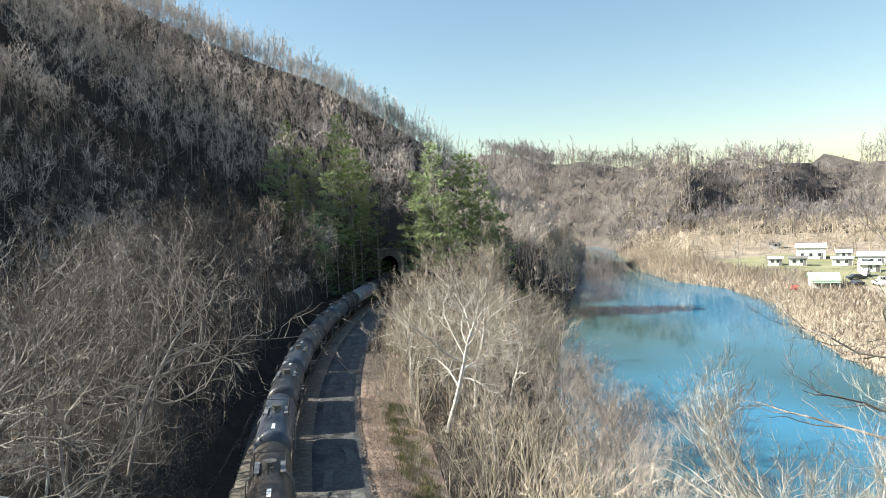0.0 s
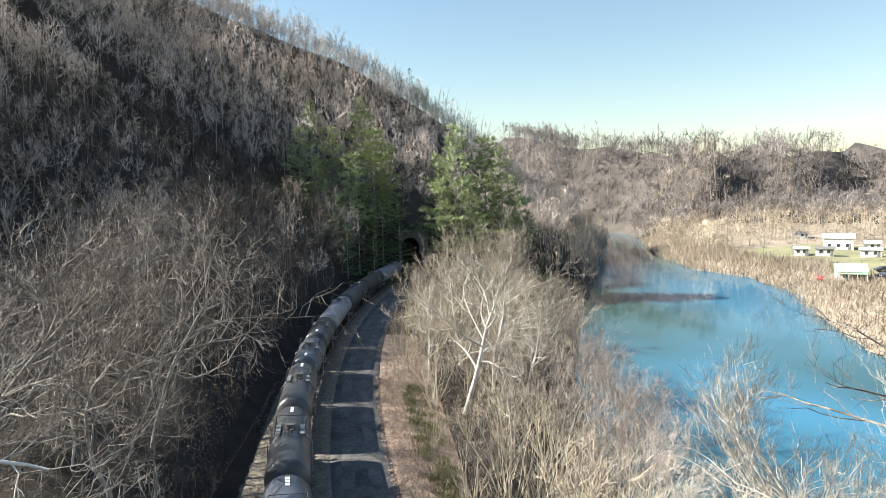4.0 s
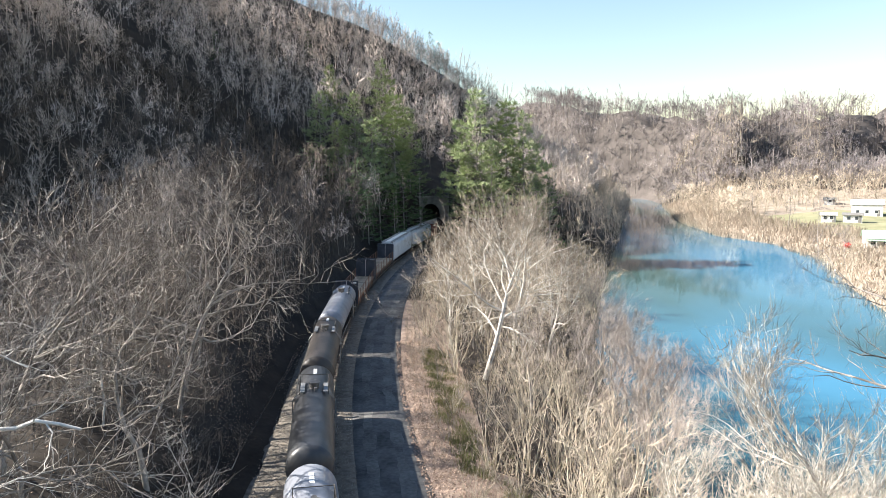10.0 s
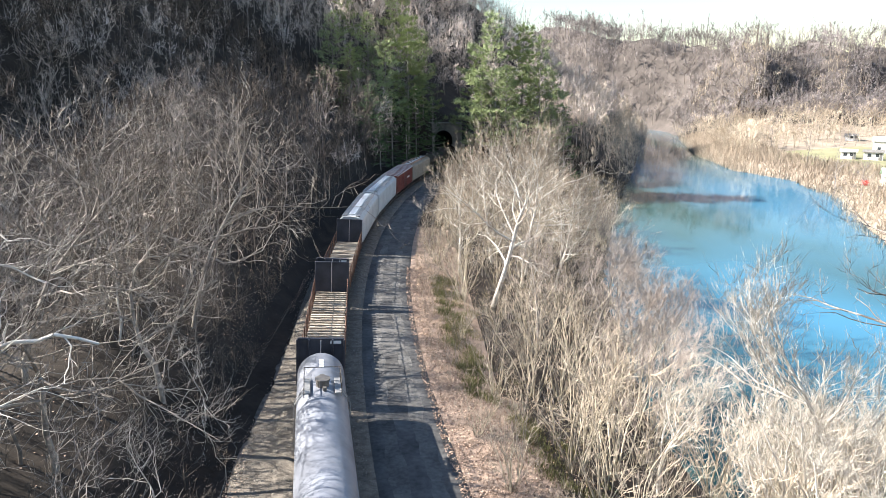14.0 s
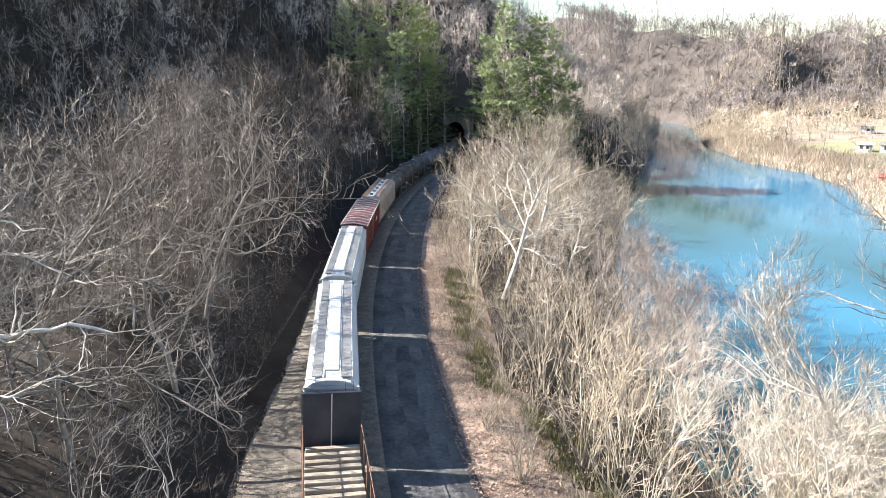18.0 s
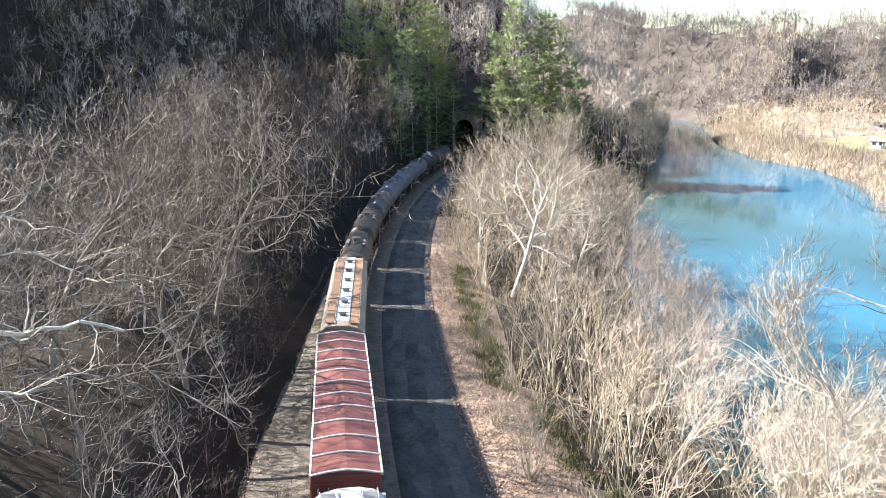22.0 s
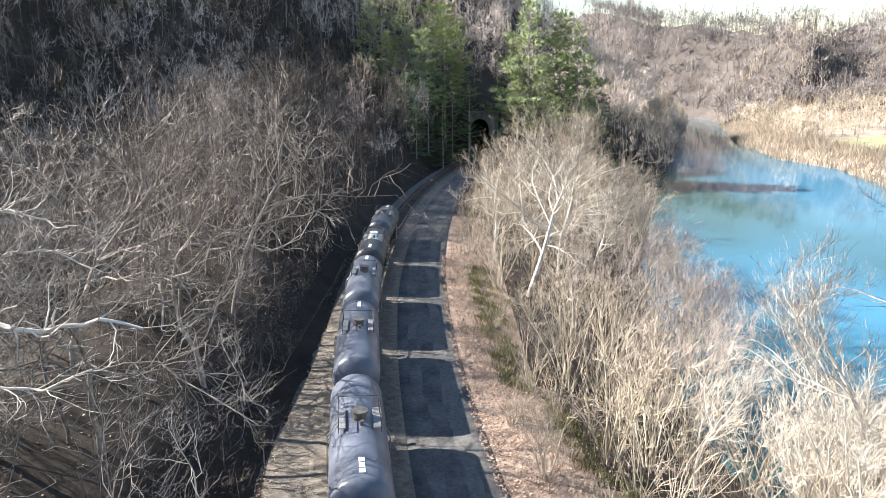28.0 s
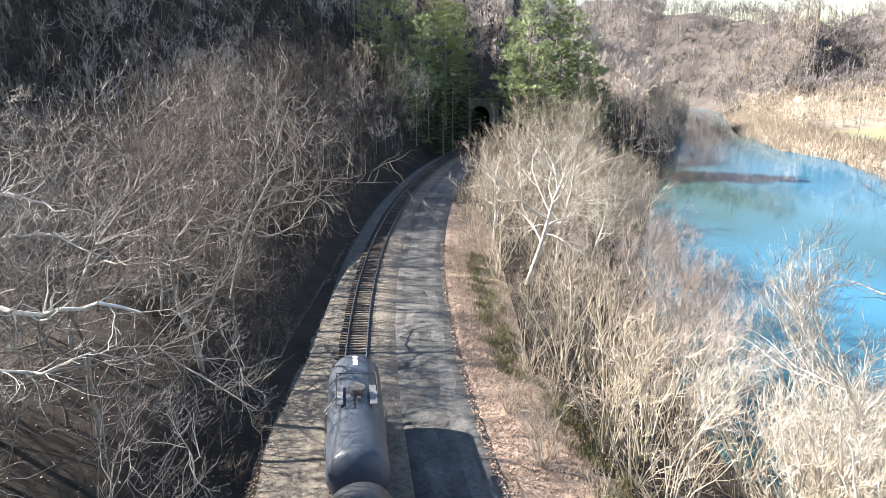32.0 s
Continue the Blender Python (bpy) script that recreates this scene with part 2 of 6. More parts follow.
def land(x, y):
    """Height of the ground; works on arrays."""
    x, y = np.asarray(x, float), np.asarray(y, float)
    tx = np.interp(y, YY, TX)
    sw, se, foot = np.interp(y, YY, SHORE_W), np.interp(y, YY, SHORE_E), np.interp(y, YY, FOOT)
    # bench of track and road, falling to the river
    edge = np.where(y < 172, tx + 8.8 + 3.0 * (1 - smooth(25, 50, y)), foot)
    t = np.clip((x - edge) / np.maximum(sw - edge, 1), 0, 1)
    bank = -0.4 + (WATER_Z + 0.6) * (0.35 * smooth(0, 1, t) + 0.65 * t)
    bank = bank + 4.5 * np.exp(-(((x - 28) / 12) ** 2 + ((y - 171) / 9) ** 2))
    bed = WATER_Z - 0.3 - 2.2 * smooth(0, 9, np.minimum(x - sw, se - x))
    z = np.where(x > sw, bed, bank)
    # hill to the west and the spur over the tunnel
    d = foot - x
    deep = np.maximum(d, 0)
    cut = smooth(54, 92, y) * (1 - smooth(158, 184, y))
    up = np.interp(y, YY, RISE) * deep * (1 - cut) + (1.05 * np.minimum(deep, 40) + 0.4 * np.maximum(deep - 40, 0)) * cut + 1.2 * smooth(0, 4, d)
    top = np.clip(68 - 0.5 * x + 6 * smooth(-60, 0, x) * (1 - smooth(45, 90, x)), 26, 110) - 0.5 * np.maximum(-150 - x, 0)
    back = np.maximum(y - 292 + 0.4 * np.minimum(x, 0), 0)
    front = np.maximum(288 - y, 0) * smooth(-150, -30, x)
    crest = np.maximum(top - 0.45 * back - 0.5 * front + 2.0 * wobble(x, y, 120, 3) + 0.6 * wobble(x, y, 42, 7), -6)
    k = 10.0
    hill = -k * np.log(np.exp(-np.clip(up, 0, 300) / k) + np.exp(-np.clip(crest, -6, 300) / k))
    hill = hill + smooth(2, 25, d) * (0.4 * wobble(x, y, 33, 5) + 1.0 * wobble(x, y, 80, 6))
    hill = np.where(up < 46, up + np.minimum(hill - up, 0) * smooth(8, 30, d) + smooth(2, 25, d) * 0.4 * wobble(x, y, 33, 5), hill)
    # towards the spur the slope swells up to its crest
    w = smooth(190, 275, y) * smooth(6, 120, d)
    hill = hill + np.maximum(crest - 4 - hill, 0) * w
    z = np.where(d > 0, np.maximum(hill, z) - 0.4 * (1 - smooth(0, 3, d)), z)
    # east bank, field and the far bluff
    e = x - se
    r = np.hypot(x, y)
    field = WATER_Z - 0.2 + 3.0 * smooth(0, 12, e) + 1.4 * smooth(12, 40, e) + 7.0 * smooth(250, 420, r) * smooth(4, 45, e) + 0.4 * wobble(x, y, 50, 8)
    z = np.where(e > 0, field, z)
    arc = 450 * np.arctan2(x, np.maximum(y, 1.0))
    az = np.degrees(np.arctan2(x, np.maximum(y, 1.0)))
    rr = r + 14 * wobble(x, y, 210, 11) + 7 * wobble(x, y, 60, 15) + 18 * np.exp(-((az - 26.8) / 1.2) ** 2) - 24 * np.exp(-((az - 29.8) / 2.0) ** 2) + 12 * np.exp(-((az - 34.0) / 1.6) ** 2) - 22 * np.exp(-((az - 37.6) / 1.8) ** 2) + 42 * smooth(105, 185, arc) * (np.abs(np.sin(arc / 41.0 + 0.9 * np.sin(arc / 60.0))) - 0.6)
    base = 398.0
    bluff = (41 - 9 * np.exp(-((az - 26.0) / 2.2) ** 2)) * smooth(0, 62, rr - base) + (13 * wobble(x, y, 85, 12) + 5.0 * wobble(x, y, 38, 13)) * smooth(0, 40, rr - base) * (1 - 0.75 * smooth(70, 130, rr - base)) - 9 * smooth(200, 420, x) * smooth(0, 100, rr - base) + (18 * (1 - smooth(10, 20, az)) - 8 * smooth(21, 25, az)) * smooth(20, 90, rr - base)
    shore = np.where(e > 0, e, sw - x)
    z = np.where((rr > base) & ((e > 0) | ((x < sw) & (y > 340))), np.maximum(z, WATER_Z) + np.minimum(bluff, 1.1 * np.maximum(shore, 0)), z)
    return z


def land_at(x, y):
    return float(land(np.array([x]), np.array([y]))[0])


def spaced(lo, hi, near_lo, near_hi, fine, growth):
    """Grid lines, close together between near_lo and near_hi and wider outside."""
    mid = list(np.arange(near_lo, near_hi, fine))
    out, step, v = [], fine, near_hi
    while v < hi:
        out.append(v)
        step *= growth
        v += step
    back, step, v = [], fine, near_lo
    while v > lo:
        step *= growth
        v -= step
        back.append(v)
    return np.array(back[::-1] + mid + out + [hi + 1.0])


def build_ground():
    gx = spaced(-3000, 3000, -40, 50, 1.5, 1.06)
    gy = spaced(-1500, 4000, 12, 186, 1.5, 1.055)
    X, Y = np.meshgrid(gx, gy)
    Z = land(X.ravel(), Y.ravel())
    # the bore of the tunnel stays clear of earth: the first cells above the track are set back by the portal wall
    V = np.stack([X.ravel(), Y.ravel(), Z], 1)
    nx, ny = len(gx), len(gy)
    i = np.arange(nx * ny).reshape(ny, nx)
    q = np.stack([i[:-1, :-1], i[:-1, 1:], i[1:, 1:], i[1:, :-1]], -1).reshape(-1, 4)
    c = V[q].mean(1)
    # keep an opening behind the portal
    near = np.where((c[:, 1] > 170) & (c[:, 1] < 215) & (c[:, 0] > -10) & (c[:, 0] < 60))[0]
    bore = LINE[1180:1320]
    shut = [i for i in near if c[i, 2] < 9.6 and c[i, 1] > 172 and np.min(np.hypot(bore[:, 0] - c[i, 0], bore[:, 1] - c[i, 1])) < 2.6]
    q = np.delete(q, shut, axis=0)
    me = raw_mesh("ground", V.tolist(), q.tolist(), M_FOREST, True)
    me.materials.append(M_LEAFLITTER)
    me.materials.append(M_LAWN)
    me.materials.append(M_GRASS)
    me.materials.append(M_ROCK)
    me.materials.append(M_HILL)
    c = V[q].mean(1)
    tx, se = np.interp(c[:, 1], YY, TX), np.interp(c[:, 1], YY, SHORE_E)
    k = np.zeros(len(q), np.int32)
    # bright litter on the verge only; past it lies the floor with painted shade
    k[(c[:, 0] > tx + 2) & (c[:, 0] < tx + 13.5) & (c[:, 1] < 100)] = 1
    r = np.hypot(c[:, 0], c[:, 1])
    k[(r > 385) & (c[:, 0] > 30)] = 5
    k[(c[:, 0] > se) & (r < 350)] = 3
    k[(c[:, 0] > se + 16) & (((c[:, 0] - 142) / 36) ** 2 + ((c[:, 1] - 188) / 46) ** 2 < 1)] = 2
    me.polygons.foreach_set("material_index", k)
    ob = new("ground", me)
    tagged(ob, "leaf-covered hillside, river banks and dry field", "ground", kind="structure")


build_ground()


def build_water():
    xs = np.concatenate([np.linspace(-700, 0, 12), np.linspace(10, 170, 36), np.linspace(180, 400, 6)])
    ys = np.concatenate([np.linspace(-500, 0, 8), np.linspace(10, 430, 70), np.linspace(450, 1000, 8)])
    X, Y = np.meshgrid(xs, ys)
    V = np.stack([X.ravel(), Y.ravel(), np.full(X.size, WATER_Z)], 1)
    i = np.arange(X.size).reshape(X.shape)
    q = np.stack([i[:-1, :-1], i[:-1, 1:], i[1:, 1:], i[1:, :-1]], -1).reshape(-1, 4)
    tagged(new("river", raw_mesh("river", V.tolist(), q.tolist(), M_WATER, True)), "calm blue-green river with light ripples", "river", kind="structure")


build_water()


def strip(name, s0, s1, offs, material, label, category, step=1.5):
    """A ribbon along the track; offs: (sideways, height) pairs across it."""
    V, F = [], []
    ss = np.arange(s0, s1 + 0.01, step)
    for s in ss:
        p, d, n = line_frame(s)
        for o, z in offs:
            V.append((p[0] + n[0] * o, p[1] + n[1] * o, z))
    w = len(offs)
    for i in range(len(ss) - 1):
        for j in range(w - 1):
            a = i * w + j
            F.append((a, a + 1, a + w + 1, a + w))
    return tagged(new(name, raw_mesh(name, V, F, material, True)), label, category, kind="structure")


strip("track_bed", -90, S_PORTAL + 60, ((-3.7, -0.75), (-3.0, -0.36), (-2.2, -0.2), (-1.4, -0.22), (-1.2, -0.25), (0, -0.255), (1.2, -0.25), (1.4, -0.22), (2.1, -0.22), (3.0, -0.33), (3.4, -0.7)), M_BALLAST, "grey crushed-stone ballast bed under the rails", "track bed")
strip("road", -90, S_PORTAL - 30, ((2.4, -0.7), (2.6, -0.34), (3.6, -0.28), (5.0, -0.25), (6.4, -0.28), (7.6, -0.33), (8.1, -0.9)), M_ROAD, "grey gravel service road beside the track", "road")


M_WORN = mat("worn_gravel", (0.055, 0.053, 0.051), (0.185, 0.178, 0.168), 0.5, 0.95, 0.9, fine=1.1)


def ribbon(name, s0, s1, left, right, height, material, label, category, step=0.5):
    """A strip along the track whose two edges wander; left and right give the edges, height the level across."""
    V, F = [], []
    ss = np.arange(s0, s1 + 0.01, step)
    for s in ss:
        p, d, n = line_frame(s)
        a, b = left(s), right(s)
        for k in range(4):
            o = a + (b - a) * k / 3
            V.append((p[0] + n[0] * o, p[1] + n[1] * o, height(o)))
    for i in range(len(ss) - 1):
        for j in range(3):
            a = i * 4 + j
            F.append((a, a + 1, a + 5, a + 4))
    return tagged(new(name, raw_mesh(name, V, F, material, True)), label, category, kind="structure")


def wander(s, seed, amount):
    return amount * float(wobble(np.array([s]), np.array([seed * 9.0]), 9.0, seed)[0] + 0.6 * wobble(np.array([s]), np.array([0.0]), 1.7, seed + 40)[0])


def road_level(o):
    return float(np.interp(o, (2.6, 3.6, 5.0, 6.4, 7.6), (-0.34, -0.28, -0.25, -0.28, -0.33))) + 0.006


ribbon("gravel_apron", 6, 54, lambda s: -3.5 - 2.2 * (1 - float(smooth(27, 50, s))) + wander(s, 5, 0.26), lambda s: -2.6, lambda o: -0.33 + 0.055 * (o + 3.6), M_BALLAST, "loose gravel spread beside the ballast", "gravel")
ribbon("wheel_track", 8, 150, lambda s: 3.75 + wander(s, 2, 0.16), lambda s: 4.55 + wander(s, 3, 0.16), road_level, M_WORN, "paler worn wheel track in the gravel road", "wheel track")
ribbon("wheel_track", 8, 150, lambda s: 5.7 + wander(s, 4, 0.16), lambda s: 6.55 + wander(s, 6, 0.16), road_level, M_WORN, "paler worn wheel track in the gravel road", "wheel track")


# ---- track and tunnel ----
# the outer rail of the curve lies higher
CANT = 0.055


def build_track():
    # rails: web and foot with a polished head on top
    for side in (-1, 1):
        for name, prof, material, label in (
            ("rail", ((-0.07, -0.17), (-0.065, -0.155), (-0.012, -0.14), (-0.012, -0.04), (-0.036, -0.03), (-0.036, -0.008), (0.036, -0.008), (0.036, -0.03), (0.012, -0.04), (0.012, -0.14), (0.065, -0.155), (0.07, -0.17)), M_RAIL, "rust-brown steel rail of the curving track"),
            ("rail_head", ((-0.036, -0.006), (-0.028, 0.0), (0.028, 0.0), (0.036, -0.006)), M_RAILHEAD, "polished steel running surface of the rail")):
            strip(name, -90, S_PORTAL + 60, [(o + side * 0.7525, z - CANT * (o + side * 0.7525)) for o, z in prof], material, label, "rail", 1.0)


def build_ties():
    bm = bmesh.new()
    box(bm, -1.3, 1.3, -0.11, 0.11, -0.3, -0.165, 0.015)
    me = bpy.data.meshes.new("tie")
    bm.to_mesh(me)
    bm.free()
    me.materials.append(M_TIE)
    root = empty("railway_track", Matrix.Identity(4), "dark wooden cross-ties laid in grey ballast", "track", kind="structure")
    s = 14.0
    rng = random.Random(4)
    while s < S_PORTAL + 10:
        p, d, n = line_frame(s)
        ob = new("tie", me)
        ob.parent = root
        ob.matrix_local = Matrix(((n[0], d[0], 0, p[0]), (n[1], d[1], 0, p[1]), (0, 0, 1, rng.uniform(-0.012, 0.006)), (0, 0, 0, 1))) @ pose(rng.uniform(-0.05, 0.05), 0, 0, 0, math.degrees(CANT), rng.uniform(-1.2, 1.2))
        s += 0.52 + rng.uniform(-0.02, 0.02)


def portal_arch(w, h, n=14):
    """Outline of the opening from one foot over the crown to the other: (sideways, height)."""
    spring = h - w / 2
    return [(-w / 2, -0.6), (-w / 2, spring)] + [(-w / 2 * math.cos(math.pi * k / n), spring + w / 2 * math.sin(math.pi * k / n)) for k in range(1, n)] + [(w / 2, spring), (w / 2, -0.6)]


def build_tunnel():
    p, d, n = line_frame(S_PORTAL)
    m = Matrix(((n[0], d[0], 0, p[0]), (n[1], d[1], 0, p[1]), (0, 0, 1, 0), (0, 0, 0, 1)))
    root = empty("tunnel_portal", m, "weathered grey concrete portal of a single-track railway tunnel", "tunnel", kind="structure")
    W, Hh = 4.8, 9.0
    arch = portal_arch(W, Hh)
    bm = bmesh.new()
    top, wide = 10.5, 4.6
    rows = []
    for x, z in arch:
        # outer rim: straight out to the wall's edge
        k = max(abs(x) / (W / 2), 0.001)
        a = math.atan2(z - 3.0, x)
        if z <= 3.0:
            ox, oz = math.copysign(wide, x), z
        else:
            t = min(wide / max(abs(math.cos(a)), 1e-4), (top - 3.0) / max(math.sin(a), 1e-4))
            ox, oz = t * math.cos(a), 3.0 + t * math.sin(a)
        rows.append(((x, z), (ox, oz)))
    front, back = [], []
    for (x, z), (ox, oz) in rows:
        front.append((bm.verts.new((x, -0.1, z)), bm.verts.new((ox, -0.1, oz))))
        back.append((bm.verts.new((x, 0.9, z)), bm.verts.new((ox, 0.9, oz))))
    for i in range(len(rows) - 1):
        bm.faces.new((front[i][0], front[i + 1][0], front[i + 1][1], front[i][1]))
        bm.faces.new((back[i][1], back[i + 1][1], back[i + 1][0], back[i][0]))
        bm.faces.new((front[i][1], front[i + 1][1], back[i + 1][1], back[i][1]))
        bm.faces.new((front[i + 1][0], front[i][0], back[i][0], back[i + 1][0]))
    part("portal_wall", bm, M_CONCRETE, root)
    bm = bmesh.new()
    box(bm, -wide - 0.15, wide + 0.15, -0.35, 1.0, top + 0.004, top + 0.45, 0.05)
    part("coping", bm, M_CONCRETE, root)
    bm = bmesh.new()
    for i in range(1, len(arch) - 2):
        (x0, z0), (x1, z1) = arch[i], arch[i + 1]
        if z0 > 6.4 or z1 > 6.4:
            c = Vector(((x0 + x1) / 2, 0, (z0 + z1) / 2))
            t = Vector((x1 - x0, 0, z1 - z0))
            mm = Matrix.Translation(c + Vector((0, -0.16, 0)) + Vector((-t.z, 0, t.x)).normalized() * 0.24) @ Matrix.Rotation(-math.atan2(t.z, t.x), 4, "Y") @ Matrix.Diagonal((t.length * 0.96, 0.2, 0.48, 1))
            bmesh.ops.create_cube(bm, size=1, matrix=mm)
    part("arch_ring", bm, M_CONCRETE, root)
    for side in (-1, 1):
        bm = bmesh.new()
        box(bm, side * wide if side > 0 else -wide - 0.8, wide + 0.8 if side > 0 else -wide, -3.5, 0.9, -0.8, 6.2, 0.06)
        part("wing_wall", bm, M_CONCRETE, root)
    V, F = [], []
    ss = np.arange(S_PORTAL + 0.5, S_PORTAL + 400, 4.0)
    for s in ss:
        p, d, n = line_frame(s)
        for x, z in arch:
            V.append((p[0] + n[0] * x, p[1] + n[1] * x, z))
    k = len(arch)
    for i in range(len(ss) - 1):
        for j in range(k - 1):
            a = i * k + j
            F.append((a, a + 1, a + k + 1, a + k))
    F.append(tuple(range((len(ss) - 1) * k, len(ss) * k)))
    tagged(new("tunnel_lining", raw_mesh("tunnel_lining", V, F, M_SOOT, True)), "soot-black lining inside the railway tunnel", "tunnel", kind="structure")


build_track()
build_ties()
build_tunnel()


# ---- trees ----
def tubes(P0, P1, R0, R1, n):
    """Prisms of n sides along many segments at once; 2 makes a flat strip, 1 a sliver; a zero end radius makes a point."""
    P0, P1, R0, R1 = (np.asarray(a, float) for a in (P0, P1, R0, R1))
    d = P1 - P0
    d /= np.maximum(np.linalg.norm(d, axis=1), 1e-6)[:, None]
    ref = np.where(np.abs(d[:, 2:3]) > 0.9, np.array([[1.0, 0, 0]]), np.array([[0, 0, 1.0]])) if n > 2 else np.array([[0.31, 0.52, 0.79]])
    u = np.cross(d, ref)
    u /= np.maximum(np.linalg.norm(u, axis=1), 1e-6)[:, None]
    v = np.cross(d, u)
    m = len(P0)
    if n == 1:
        V = np.stack([P0 + u * R0[:, None], P0 - u * R0[:, None], P1], 1).reshape(-1, 3)
        return V, np.arange(3 * m).reshape(-1, 3)
    if n == 2:
        V = np.stack([P0 + u * R0[:, None], P0 - u * R0[:, None], P1 - u * R1[:, None], P1 + u * R1[:, None]], 1).reshape(-1, 3)
        k = np.arange(m)[:, None] * 4
        return V, np.concatenate([k + np.array([[0, 1, 2]]), k + np.array([[0, 2, 3]])])
    ang = np.arange(n) * 2 * math.pi / n
    ring = u[:, None] * np.cos(ang)[None, :, None] + v[:, None] * np.sin(ang)[None, :, None]
    a = P0[:, None] + ring * R0[:, None, None]
    b = P1[:, None] + ring * R1[:, None, None]
    V = np.concatenate([a, b], 1).reshape(-1, 3)
    base = np.arange(m) * 2 * n
    T = []
    for k in range(n):
        j = (k + 1) % n
        T.append(np.stack([base + k, base + j, base + n + j], 1))
        T.append(np.stack([base + k, base + n + j, base + n + k], 1))
    return V, np.stack(T, 1).reshape(-1, 3)


def joined(pieces):
    V, T, k = [], [], 0
    for v, t in pieces:
        if len(v):
            V.append(v)
            T.append(t + k)
            k += len(v)
    return np.concatenate(V), np.concatenate(T)


def turn_from(d, rng, angle):
    """A direction that leaves d by the angle, any way round."""
    d = d / np.linalg.norm(d)
    r = np.array([rng.gauss(0, 1) for _ in range(3)])
    r -= d * r.dot(d)
    r /= max(np.linalg.norm(r), 1e-6)
    return d * math.cos(angle) + r * math.sin(angle)


def seg_arrays(segs):
    return np.array([s[0] for s in segs]), np.array([s[1] for s in segs]), np.array([s[2] for s in segs]), np.array([s[3] for s in segs])


def shoot(rng, out, p, d, length, r, steps, bend, lift, r_end):
    """A crooked shoot from p; its segments go into out, and its points with their radii come back."""
    pts = [(p, r)]
    for i in range(steps):
        d = d + np.array([rng.gauss(0, bend), rng.gauss(0, bend), rng.gauss(0, bend) + lift * (0.3 + i / steps)])
        d = d / np.linalg.norm(d)
        p = p + d * length / steps
        pts.append((p, r * (1 - (1 - r_end) * (i + 1) / steps)))
    out.extend((a, b, ra, rb) for (a, ra), (b, rb) in zip(pts, pts[1:]))
    return pts


def along(pts, g):
    """Place, direction and radius at the share g of a shoot."""
    n = len(pts) - 1
    k = min(int(g * n), n - 1)
    (a, ra), (b, rb) = pts[k], pts[k + 1]
    f = g * n - k
    return a + (b - a) * f, b - a, ra + (rb - ra) * f


def fuzz(rs, A, B, n, spread, lift, lo, hi):
    """n fine shoots that leave the segments A to B at random places."""
    L = np.linalg.norm(B - A, axis=1)
    i = rs.choice(len(A), n, p=L / L.sum())
    d = (B - A)[i] / L[i][:, None]
    c = A[i] + (B - A)[i] * rs.uniform(0.1, 1.0, (n, 1))
    e = d + rs.normal(0, spread, (n, 3)) + np.array([0, 0, lift])
    e /= np.linalg.norm(e, axis=1)[:, None]
    return c, c + e * rs.uniform(lo, hi, (n, 1))


